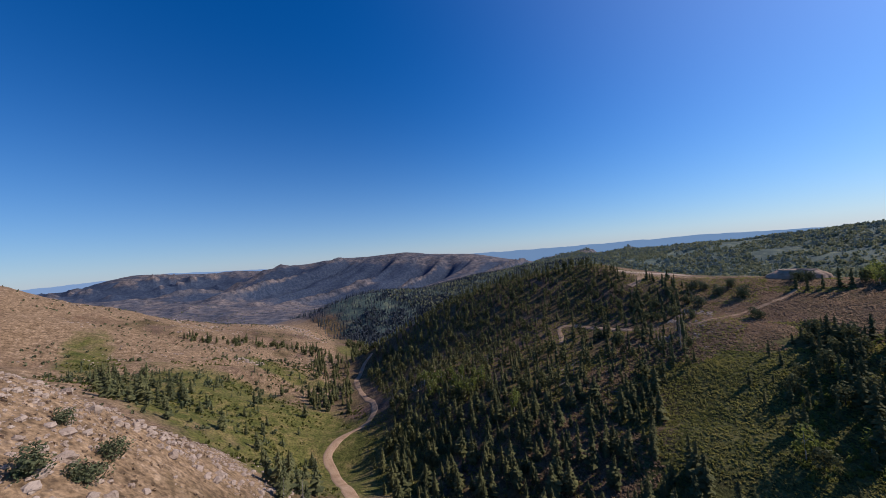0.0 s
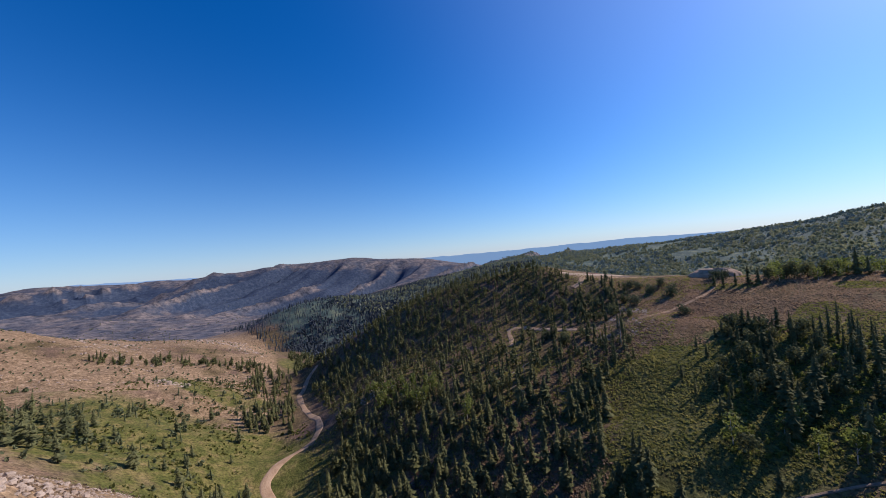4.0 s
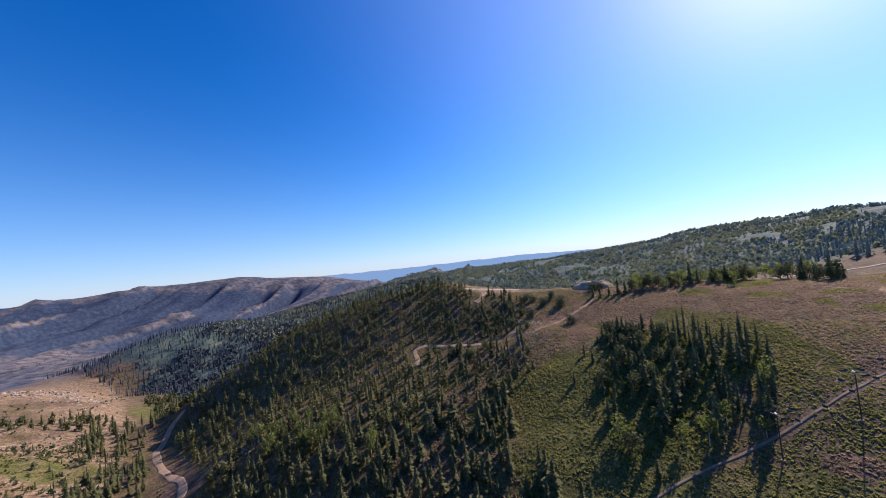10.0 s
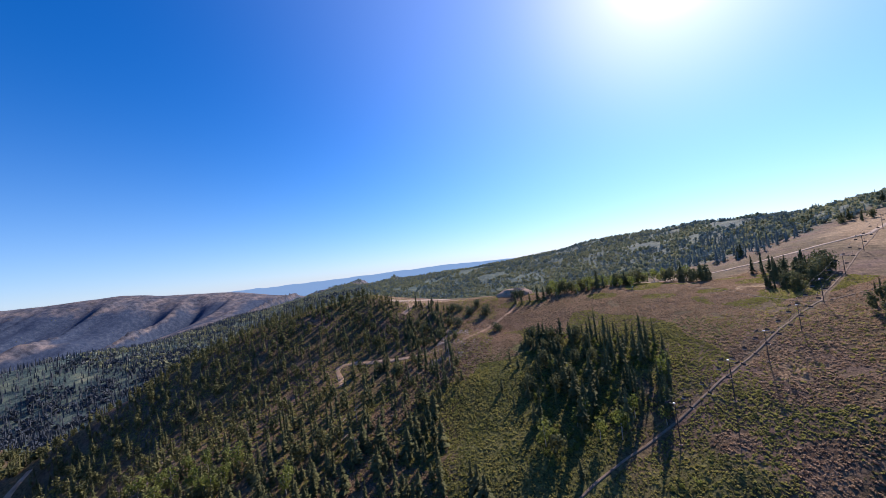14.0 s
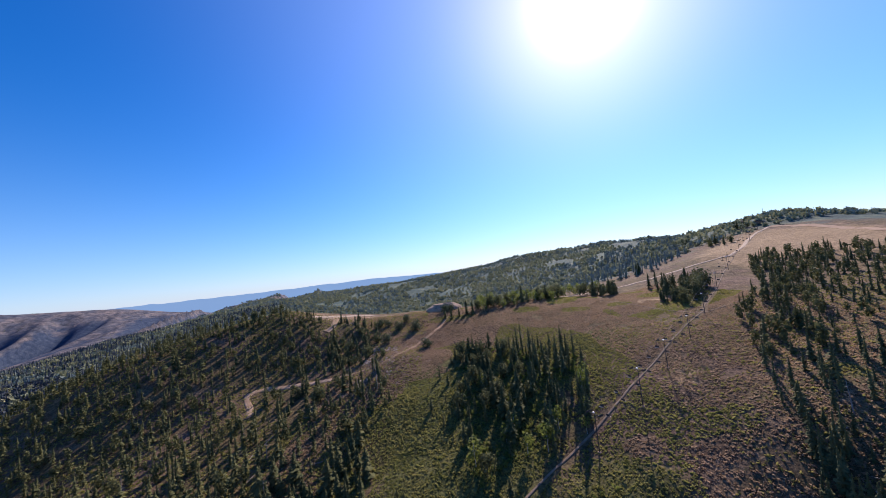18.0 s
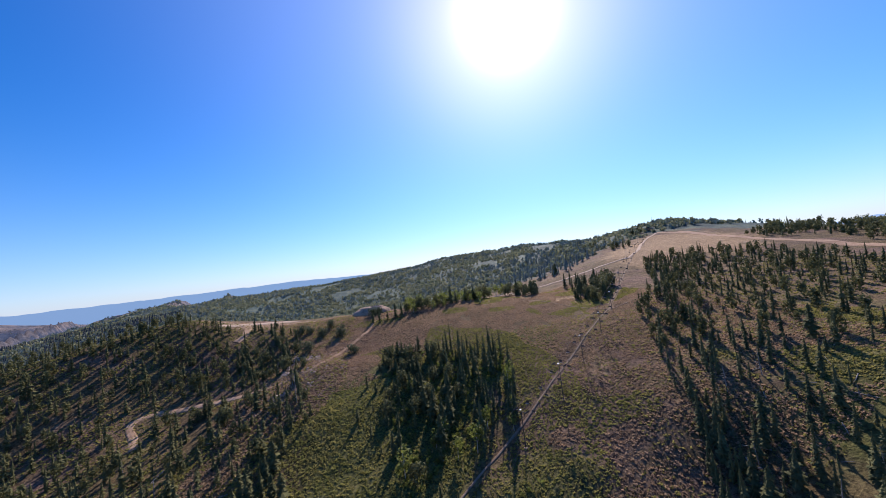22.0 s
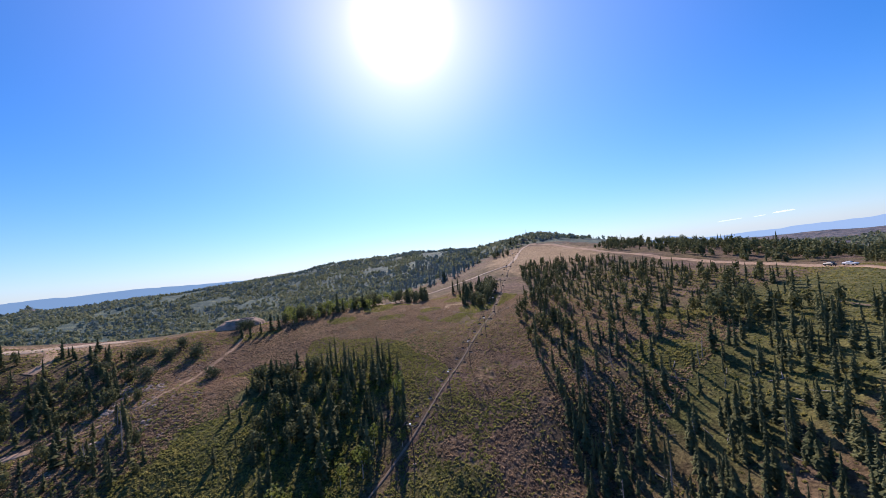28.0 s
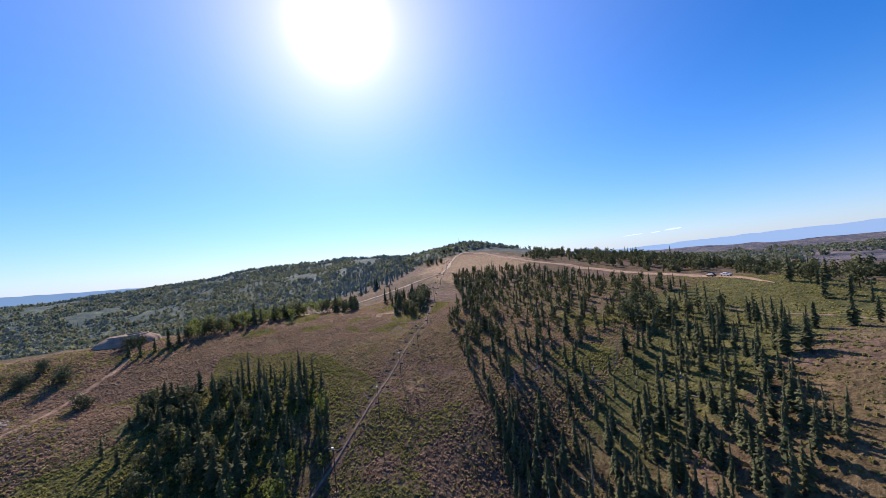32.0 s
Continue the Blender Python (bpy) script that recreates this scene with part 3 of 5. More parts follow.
FLANK_ROAD = [(-98, 158), (-103, 167), (-111, 177), (-112, 182), (-104, 184), (-82, 179), (-66, 175)]
SLOPE_TRAIL = [(-66, 175), (-54, 173), (-36, 174), (-27, 186), (-19, 199), (-12, 211), (-7, 230)]
RIDGE_ROAD = [(-106, 256), (-98, 258), (-92, 262), (-84, 266), (-76, 270), (-66, 273), (-60, 271)]
RIDGE_SPUR = [(-92, 262), (-88, 252), (-87, 242), (-90, 236)]
LIFT_TRAIL = [(4, 84), (10, 90), (20, 98), (38, 110), (60, 126), (77, 138), (96, 153), (113, 165), (122, 176), (152, 206), (190, 246), (232, 286), (300, 348), (380, 425)]
CROSS_TRAIL = [(150, 166), (137, 163), (120, 164), (110, 163), (106, 178), (102, 196), (98, 217), (90, 232)]
HILL_ROAD = [(77, 262), (105, 285), (132, 292), (161, 289), (203, 292), (229, 286), (262, 312), (300, 352), (340, 385), (372, 402)]
EAST_ROAD = [(372, 402), (376, 366), (360, 320), (321, 261), (302, 210), (290, 170), (276, 134), (254, 100), (242, 72), (224, 52), (196, 34)]
SPUR_TRAIL = [(165, 50), (158, 38), (154, 29), (150, 18), (145, 10), (138, 2), (134, -8)]
ROADS = [VALLEY_ROAD, FLANK_ROAD, RIDGE_ROAD, RIDGE_SPUR, LIFT_TRAIL, CROSS_TRAIL, HILL_ROAD, EAST_ROAD, SPUR_TRAIL, SLOPE_TRAIL]
LIFT = [(33, 100), (52, 111), (70, 126), (88, 139), (110, 160), (150, 203), (190, 243), (240, 291), (300, 348), (360, 404)]

FLANK_WOOD = [(-120, 256), (-140, 268), (-160, 262), (-195, 248), (-226, 230), (-256, 206), (-288, 178), (-312, 152), (-285, 134), (-247, 112), (-190, 94), (-162, 84), (-128, 58), (-90, 38), (-60, 40), (-24, 64), (-14, 80), (-30, 92), (-38, 112), (-30, 135), (-36, 160), (-42, 186), (-50, 225), (-72, 258), (-95, 252)]
GROVE = [(-2, 171), (21, 172), (48, 160), (48, 140), (36, 112), (24, 100), (16, 92), (6, 88), (-2, 92), (-4, 106), (-6, 140)]
SPUR_WOOD = [(232, 262), (268, 200), (236, 128), (205, 72), (186, 55), (141, 26), (112, 24), (98, 14), (76, 18), (62, 40), (60, 66), (72, 80), (76, 95), (98, 126), (128, 160), (165, 190), (200, 240)]
LIFT_CLUMP = [(118, 182), (140, 200), (160, 222), (168, 245), (150, 252), (128, 226), (110, 196)]
ASPEN_STRIP = [(6, 246), (40, 252), (78, 264), (112, 286), (140, 320), (100, 330), (50, 290), (16, 270)]
CREST_STRIP = [(10, 236), (30, 241), (54, 246), (74, 254), (84, 276), (60, 266), (30, 255), (12, 246)]
CREST_CLUMP = [(88, 250), (94, 262), (114, 268), (122, 254), (104, 244)]
MEADOW_GROVE = [(-235, -40), (-215, -9), (-196, -4), (-158, -14), (-177, -35)]
ROAD_GROVE = [(-250, 66), (-252, 98), (-214, 84), (-186, 72), (-199, 51)]
CREEK_GROVE = [(-358, 106), (-318, 138), (-262, 100), (-270, 76)]
MEADOW = [(-330, -62), (-250, -62), (-160, -26), (-128, 0), (-96, 14), (-92, 30), (-138, 40), (-160, 64), (-180, 80), (-250, 98), (-330, 120), (-350, 40), (-300, 10)]
SHELTER_BELT = [(-398, 0), (-414, 60), (-405, 100), (-385, 130), (-340, 140), (-362, 104), (-380, 62), (-372, 6)]
CREEK_BELT = [(-294, 128), (-340, 144), (-440, 186), (-510, 206), (-500, 240), (-420, 218), (-345, 192), (-300, 152)]
NEAR_GROVE = [(-96, 3), (-110, 20), (-88, 22), (-76, 8)]
EAST_WOOD = [(300, 215), (340, 268), (430, 300), (560, 120), (480, -60), (250, -40), (208, 10), (215, 34), (250, 60), (270, 96), (290, 140)]
HUMP_WOOD = [(-180, 300), (-300, 225), (-430, 218), (-640, 262), (-720, 420), (-560, 520), (-420, 460), (-220, 360)]
HILL_WOOD = [(168, 318), (225, 345), (300, 400), (372, 470), (420, 540), (300, 640), (190, 520), (140, 400)]


def oval(x, y, cx, cy, rx, ry, turn=0.0):
    c, s = math.cos(radians(turn)), math.sin(radians(turn))
    u, v = ((x - cx) * c + (y - cy) * s) / rx, (-(x - cx) * s + (y - cy) * c) / ry
    return np.exp(-(u * u + v * v) ** 2)


# ---- ground: one sheet to the horizon ----
REACH = 4850.0


def grid_axis(middle, fine0, fine1):
    """Grid lines from end to end: close together near the middle, and no wider than 15 m between fine0 and fine1."""
    s = np.linspace(-REACH, REACH, 60000)
    gap = np.hypot(1.3, 0.020 * (s - middle))
    gap = np.where((s > fine0) & (s < fine1), np.minimum(gap, 15.0), gap)
    rank = np.r_[0, np.cumsum((s[1] - s[0]) / gap)[:-1]]
    return np.interp(np.linspace(0, rank[-1], int(rank[-1])), rank, s)


ax_x, ax_y = grid_axis(0, -2500, -800), grid_axis(110, 450, 2150)
COLS, ROWS = len(ax_x), len(ax_y)
gx, gy = [a.ravel() for a in np.meshgrid(ax_x, ax_y)]
gz = ground(gx, gy)
idx = np.arange(ROWS * COLS).reshape(ROWS, COLS)
gf = np.stack([idx[:-1, :-1], idx[:-1, 1:], idx[1:, 1:], idx[1:, :-1]], -1).reshape(-1, 4)
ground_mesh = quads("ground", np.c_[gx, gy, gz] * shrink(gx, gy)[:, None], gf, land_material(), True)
far_off = np.hypot(gx, gy)
south = step(creek_line(gx) - gy, 4, 40)
zones = {
    "stony": np.clip(south * step(-gx, 30, 50) * (0.62 + 0.42 * np.clip(wobble(gx, gy, 46, 51) + 0.5 * wobble(gx, gy, 19, 52) + 0.35, -1, 1)) + 0.75 * oval(gx, gy, -75, 262, 48, 12) + 0.8 * oval(gx, gy, -38, 172, 22, 18) + 0.6 * oval(gx, gy, -160, 105, 30, 6, 60), 0, 1),
    "green": np.clip(0.3 * inside(FLANK_WOOD, gx, gy) * step(wobble(gx, gy, 30, 57), -0.4, 0.3) + 0.8 * oval(gx, gy, -8, 105, 26, 58, 10) + 0.6 * oval(gx, gy, 22, 145, 40, 44) + 0.45 * oval(gx, gy, 66, 160, 16, 14) + 0.85 * oval(gx, gy, 178, 34, 60, 40) + 0.5 * oval(gx, gy, 130, 85, 60, 60) + 0.45 * oval(gx, gy, 110, 50, 40, 24) + 0.7 * oval(gx, gy, 34, 84, 12, 14) + 0.5 * oval(gx, gy, 69, 163, 16, 12), 0, 1),
    "meadow": np.clip(1.15 * oval(gx, gy, -185, 18, 112, 50, 20) + 0.85 * oval(gx, gy, -290, 62, 60, 18, 25) + 0.8 * oval(gx, gy, -330, -52, 70, 16) + 0.9 * oval(gx, gy, -430, 178, 60, 16, -20) + 0.7 * oval(gx, gy, -130, 30, 40, 14, 25), 0, 1) * (0.85 + 0.25 * wobble(gx, gy, 25, 54)),
    "gold": np.clip(0.9 * oval(gx, gy, 290, 300, 130, 70, 50) + 0.55 * oval(gx, gy, 120, 230, 60, 40, 40) + 0.2 * oval(gx, gy, 215, 60, 30, 40) + 0.7 * oval(gx, gy, 70, 118, 10, 7) + 0.9 * oval(gx, gy, 1050, 100, 420, 110, -10) + 0.6 * oval(gx, gy, 50, 250, 60, 7) + 0.9 * oval(gx, gy, -27, 250, 14, 9), 0, 1),
    "russet": np.clip(0.45 * south * step(wobble(gx, gy, 60, 53), 0.2, 0.7) + 0.7 * oval(gx, gy, -210, 38, 60, 7, 28) + 0.3 * oval(gx, gy, 84, 24, 10, 8) + 0.75 * oval(gx, gy, -22, 190, 17, 48, -8) + 0.5 * oval(gx, gy, 52, 92, 16, 12), 0, 1),
    # grows with distance and brings in the haze-blue far colours
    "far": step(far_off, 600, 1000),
    # brush down the gullies, coloured dark for their shade and haze too
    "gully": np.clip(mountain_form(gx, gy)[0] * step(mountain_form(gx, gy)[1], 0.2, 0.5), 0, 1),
    # far woodland floor, its colour tinted blue-green for haze
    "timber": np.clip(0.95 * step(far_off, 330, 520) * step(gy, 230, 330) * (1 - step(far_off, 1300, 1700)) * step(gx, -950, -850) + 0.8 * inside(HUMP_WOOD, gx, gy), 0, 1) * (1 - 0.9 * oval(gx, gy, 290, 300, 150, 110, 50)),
}
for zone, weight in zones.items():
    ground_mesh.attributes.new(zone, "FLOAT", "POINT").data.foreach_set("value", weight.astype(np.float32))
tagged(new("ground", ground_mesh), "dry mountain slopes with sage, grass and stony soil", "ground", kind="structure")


# ---- roads and trails ----
def lane(name, line, width, mat, label, ruts=True, rise=0.10, fade=0.0):
    """A dirt lane laid over the ground: rounded bed with two worn ruts and uneven edges."""
    p = np.array(line, float)
    d = np.r_[0, np.cumsum(np.hypot(*np.diff(p, axis=0).T))]
    s = np.linspace(0, d[-1], max(8, int(d[-1] / 2.0)))
    x, y = np.interp(s, d, p[:, 0]), np.interp(s, d, p[:, 1])
    for _ in range(3):
        x[1:-1], y[1:-1] = (x[:-2] + 2 * x[1:-1] + x[2:]) / 4, (y[:-2] + 2 * y[1:-1] + y[2:]) / 4
    tx, ty = np.gradient(x), np.gradient(y)
    q = np.hypot(tx, ty)
    nx, ny = -ty / q, tx / q
    across = [-0.62, -0.5, -0.3, -0.16, 0.0, 0.16, 0.3, 0.5, 0.62]
    lift = [-0.25, 0.0, -0.05 if ruts else 0.02, 0.0, 0.03, 0.0, -0.05 if ruts else 0.02, 0.0, -0.25]
    v = []
    for k, (a, h) in enumerate(zip(across, lift)):
        w = width * (1 + 0.32 * wobble(s, np.full_like(s, k), 7, 11)) * a
        if fade:
            w = w * np.clip((s[-1] - s) / fade, 0.05, 1)
        vx, vy = x + nx * w, y + ny * w
        v.append(np.c_[vx, vy, np.maximum(ground(vx, vy), ground(x, y) - 0.35 * np.abs(w)) + rise + h] * shrink(vx, vy)[:, None])
    v = np.stack(v, 1)
    k, m = v.shape[:2]
    i = np.arange(k * m).reshape(k, m)
    f = np.stack([i[:-1, :-1], i[:-1, 1:], i[1:, 1:], i[1:, :-1]], -1).reshape(-1, 4)
    return tagged(new(name, quads(name, v.reshape(-1, 3), f, mat, True)), label, "dirt road", kind="structure")


lane("road_valley", VALLEY_ROAD, 3.0, DIRT, "pale rutted dirt road along the creek", True, 0.25)
lane("road_flank", FLANK_ROAD, 2.7, DIRT, "narrow dirt track cut across a wooded slope", True, 0.2)
lane("trail_slope", SLOPE_TRAIL, 1.4, DIRT, "worn track climbing a gravelly slope", True, 0.2)
lane("road_ridge", RIDGE_ROAD, 4.0, PALE_DIRT, "bare sandy track along the ridge crest", True, 0.25, 10.0)
lane("road_ridge_spur", RIDGE_SPUR, 4.0, DIRT, "short bare spur of the ridge track", False, 0.2)
lane("trail_lift", LIFT_TRAIL, 0.55, TRAIL, "thin worn trail under the chairlift", False, 0.2)
lane("trail_cross", CROSS_TRAIL, 0.6, TRAIL, "thin worn trail across the slope", False, 0.2)
lane("road_hill", HILL_ROAD, 2.6, PALE_DIRT, "pale dirt road up the grassy hill", True, 0.3)
lane("road_east", EAST_ROAD, 7.0, DIRT, "broad bare dirt road along the hilltop", True, 0.4, 60.0)
lane("trail_spur", SPUR_TRAIL, 0.7, TRAIL, "thin worn trail across a grassy slope", False, 0.2)

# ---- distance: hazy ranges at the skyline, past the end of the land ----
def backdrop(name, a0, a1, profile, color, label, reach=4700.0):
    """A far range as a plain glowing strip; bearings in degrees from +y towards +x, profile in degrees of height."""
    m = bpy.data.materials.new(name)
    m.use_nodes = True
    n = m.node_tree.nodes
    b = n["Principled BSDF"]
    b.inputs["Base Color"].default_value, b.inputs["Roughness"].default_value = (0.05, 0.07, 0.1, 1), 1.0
    # the blue haze over the range is put in as the strip's own glow
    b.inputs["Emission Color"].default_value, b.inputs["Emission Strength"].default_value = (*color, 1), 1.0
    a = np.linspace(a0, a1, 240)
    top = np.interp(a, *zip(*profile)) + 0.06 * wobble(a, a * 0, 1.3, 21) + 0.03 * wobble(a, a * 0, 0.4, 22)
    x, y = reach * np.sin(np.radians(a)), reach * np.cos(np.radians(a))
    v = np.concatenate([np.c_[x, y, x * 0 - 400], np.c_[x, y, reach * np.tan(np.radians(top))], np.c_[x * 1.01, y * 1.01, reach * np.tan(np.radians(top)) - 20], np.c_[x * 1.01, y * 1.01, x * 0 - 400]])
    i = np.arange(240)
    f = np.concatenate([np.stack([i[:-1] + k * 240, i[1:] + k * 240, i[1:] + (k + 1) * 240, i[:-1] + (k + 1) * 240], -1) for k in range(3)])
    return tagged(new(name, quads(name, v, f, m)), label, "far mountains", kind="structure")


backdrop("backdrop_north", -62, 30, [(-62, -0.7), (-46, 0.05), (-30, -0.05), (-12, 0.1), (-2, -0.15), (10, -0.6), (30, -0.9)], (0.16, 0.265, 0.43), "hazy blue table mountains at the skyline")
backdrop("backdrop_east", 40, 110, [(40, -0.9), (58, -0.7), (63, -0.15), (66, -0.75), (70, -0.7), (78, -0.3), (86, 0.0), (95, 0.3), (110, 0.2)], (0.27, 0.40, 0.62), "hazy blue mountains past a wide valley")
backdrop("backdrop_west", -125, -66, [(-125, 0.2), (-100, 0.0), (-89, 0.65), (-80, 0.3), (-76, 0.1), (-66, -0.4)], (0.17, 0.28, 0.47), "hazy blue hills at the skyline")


def cloud(bearing, height, width, thick):
    """A thin far cloud low over the eastern horizon: a flat lens with ragged edges; all in degrees."""
    m = bpy.data.materials.new("cloud")
    m.use_nodes = True
    b = m.node_tree.nodes["Principled BSDF"]
    b.inputs["Base Color"].default_value, b.inputs["Roughness"].default_value = (0.8, 0.8, 0.8, 1), 1.0
    # daylight on the cloud is put in as a pale glow of its own
    b.inputs["Emission Color"].default_value, b.inputs["Emission Strength"].default_value = (0.66, 0.74, 0.86, 1), 1.0
    u = np.linspace(-1, 1, 60)
    half = thick * np.sqrt(np.maximum(1 - u * u, 0)) * (0.55 + 0.45 * np.abs(wobble(u * 6, u * 0, 1.0, 23)))
    a, up = np.radians(bearing + width * u), height + 0.06 * width * u
    v = []
    for side, depth in ((-0.5, 0), (1.0, 0), (1.0, 60), (-0.5, 60)):
        reach = 4640.0 + depth
        v.append(np.c_[reach * np.sin(a), reach * np.cos(a), reach * np.tan(np.radians(up + side * half))])
    i = np.arange(59)
    f = np.concatenate([np.stack([i + k * 60, i + 1 + k * 60, i + 1 + (k + 1) % 4 * 60, i + (k + 1) % 4 * 60], -1) for k in range(4)])
    return tagged(new("cloud", quads("cloud", np.concatenate(v), f, m, True)), "thin pale cloud low over far mountains", "cloud", kind="structure")


for bearing, height, width, thick in ((74.4, 1.42, 1.0, 0.16), (72.3, 1.22, 0.6, 0.08), (69.5, 1.12, 1.3, 0.09)):
    cloud(bearing, height, width, thick)

# ---- trees ----
def far_spots(count, x0, x1, y0, y1, size, level, seed, lo, hi):
    q = np.random.default_rng(seed)
    x, y = x0 + (x1 - x0) * q.random(count), y0 + (y1 - y0) * q.random(count)
    keep = wobble(x, y, size, seed) + 0.6 * wobble(x, y, size * 0.35, seed + 1) > level
    x, y = x[keep], y[keep]
    return np.c_[x, y, lo + (hi - lo) * q.random(len(x)), 0.9 + 0.4 * q.random(len(x))]


rng = np.random.default_rng(5)
FINE_FIRS = [conifer(np.random.default_rng(30 + k), 1.0, (0.15, 0.21, 0.18, 0.24, 0.13, 0.19)[k], 26, 10, 0.04 + 0.04 * (k % 2)) for k in range(6)]
FIRS = [conifer(np.random.default_rng(50 + k), 1.0, 0.16 + 0.028 * (k % 4), 15, 8, 0.02) for k in range(7)]
TINY_FIRS = [conifer(np.random.default_rng(60 + k), 1.0, 0.30 + 0.06 * (k % 3), 3, 4, 0.0) for k in range(5)]
ROUGH_FIRS = [conifer(np.random.default_rng(70 + k), 1.0, 0.24 + 0.04 * (k % 3), 8, 7, 0.03) for k in range(5)]
PINES = [conifer(np.random.default_rng(90 + k), 1.0, 0.22 + 0.04 * (k % 2), 16, 10, 0.12) for k in range(3)]
ASPENS = [leafy(np.random.default_rng(110 + k), 0.26, 0.40, 0.12, 230, 0.04, 10) for k in range(4)]
FAR_ASPENS = [leafy(np.random.default_rng(120 + k), 0.3, 0.42, 0.02, 60, 0.09, 6) for k in range(4)]
JUNIPERS = [leafy(np.random.default_rng(130 + k), 0.5, 0.42, 0.0, 900, 0.042, 16) for k in range(4)]
ROUND_PINES = [leafy(np.random.default_rng(170 + k), 0.34, 0.40, 0.10, 420, 0.05, 13) for k in range(4)]
ROUND_MID = [leafy(np.random.default_rng(185 + k), 0.24, 0.42, 0.05, 130, 0.07, 11) for k in range(4)]
ROUND_FAR = [leafy(np.random.default_rng(175 + k), 0.30, 0.40, 0.06, 64, 0.11, 8) for k in range(3)]
FAR_BUSHES = [leafy(np.random.default_rng(140 + k), 0.5, 0.4, -0.05, 30, 0.16, 5) for k in range(5)]
TUFTS = [leafy(np.random.default_rng(150 + k), 0.5, 0.3, -0.12, 6, 0.33, 2) for k in range(6)]
LOW_TUFTS = [leafy(np.random.default_rng(155 + k), 0.5, 0.26, -0.12, 4, 0.42, 2) for k in range(6)]
CLUMPS = [leafy(np.random.default_rng(160 + k), 0.5, 0.5, -0.1, 12, 0.3, 4) for k in range(6)]


def trunk_shape(h, r0, r1, lean=0.0):
    return tube([(0, 0, -0.04), (lean * 0.3, 0, h * 0.35), (lean, 0.2 * lean, h)], [r0, r0 * 0.7, r1], 6)


def make_tree(name, crown, mat, bark, label, category, trunk, limbs=(), crown_label=""):
    tv, tf = join([trunk, *limbs]) if limbs else (np.array(trunk[0]), np.array(trunk[1]))
    base = new(name, None)
    part("trunk", quads("trunk", tv, tf, bark, True), base)
    part("crown", quads("crown", crown[0], crown[1], mat), base, crown_label)
    return tagged(base, label, category)


def plant(models, spots, group, lo, hi, seed):
    """Set trees out on the ground, each with its own turn and height."""
    r = np.random.default_rng(seed)
    for x, y in spots:
        model = models[int(r.integers(len(models)))]
        place, k = site(x, y)
        size = k * (lo + (hi - lo) * r.random() ** 1.3)
        wide = size * (0.85 + 0.3 * r.random())
        m = Matrix.LocRotScale(place - Vector((0, 0, 0.1)), Euler((r.normal() * 0.02, r.normal() * 0.02, r.random() * 6.283)), None)
        ob = copy_thing(model, m)
        ob.scale = (wide, wide, size)
        tagged(ob, group=group)


def clear_of_roads(p, extra=1.5):
    keep = np.ones(len(p), bool)
    for line, w in zip(ROADS, [3.0, 4.5, 3.5, 3.0, 1.5, 1.5, 3.0, 9.0, 1.2, 2.5]):
        keep &= ~near_line(p[:, 0], p[:, 1], line, w + extra)
    keep &= ~near_line(p[:, 0], p[:, 1], LIFT, 5.0)
    return p[keep]


def spread_sizes(p, lo, hi, seed):
    r = np.random.default_rng(seed)
    return np.c_[p, lo + (hi - lo) * r.random(len(p)) ** 1.4, 0.9 + 0.25 * r.random(len(p))]


fir_models = [make_tree("fir_tree", c, NEEDLES, BARK, "tall narrow dark green fir on a steep slope", "conifer", trunk_shape(0.9, 0.012, 0.003)) for c in FINE_FIRS]
shaggy_models = [make_tree("shaggy_fir", c, NEEDLES, BARK, "shaggy dark fir low on the wooded flank", "conifer", trunk_shape(0.9, 0.012, 0.003)) for c in FINE_FIRS]
SPIRES = [conifer(np.random.default_rng(100 + k), 1.0, (0.095, 0.13, 0.11, 0.15)[k], 28, 9, 0.03) for k in range(4)]
grove_models = [make_tree("grove_fir", c, NEEDLES, BARK, "bushy dark fir in a dense grove", "conifer", trunk_shape(0.9, 0.014, 0.003)) for c in FINE_FIRS]
spur_models = [make_tree("ragged_fir", c, NEEDLES, BARK, "ragged green fir on an open grassy spur", "conifer", trunk_shape(0.9, 0.014, 0.003)) for c in FINE_FIRS[:4]]
spruce_models = [make_tree("spruce_tree", c, NEEDLES_GREY, BARK, "slender grey-green spruce among fallen trunks", "conifer", trunk_shape(0.9, 0.012, 0.003)) for c in SPIRES]
pine_models = [make_tree("pine_tree", c, NEEDLES_GREY, BARK, "broad dark pine on a grassy slope", "conifer", trunk_shape(0.85, 0.02, 0.005)) for c in PINES]
aspen_models = [make_tree("aspen_tree", c, ASPEN_LEAF, PALE_BARK, "pale-stemmed aspen with bright green leaves", "aspen", trunk_shape(0.7, 0.016, 0.006, 0.02), [tube([(0.01, 0, 0.3), (0.12, 0.05, 0.55)], [0.008, 0.003], 5), tube([(0.01, 0, 0.4), (-0.1, 0.08, 0.66)], [0.008, 0.003], 5)]) for c in ASPENS]
juniper_models = [make_tree("juniper", c, JUNIPER_LEAF, BARK, "rounded dark juniper casting a long shadow", "shrub", trunk_shape(0.5, 0.035, 0.015, 0.05), [tube([(0, 0, 0.1), (0.2, 0.1, 0.4)], [0.02, 0.008], 5), tube([(0, 0, 0.1), (-0.2, -0.1, 0.38)], [0.02, 0.008], 5)]) for c in JUNIPERS]
round_models = [make_tree("round_pine", c, NEEDLES_GREY, BARK, "round-topped dark pine on a dry slope", "conifer", trunk_shape(0.75, 0.022, 0.006, 0.02), [tube([(0.01, 0, 0.3), (0.16, 0.06, 0.5)], [0.01, 0.004], 5), tube([(0.01, 0, 0.4), (-0.14, 0.1, 0.62)], [0.01, 0.004], 5)]) for c in ROUND_PINES]
models = spur_models + grove_models + round_models + fir_models + shaggy_models + spruce_models + pine_models + aspen_models + juniper_models

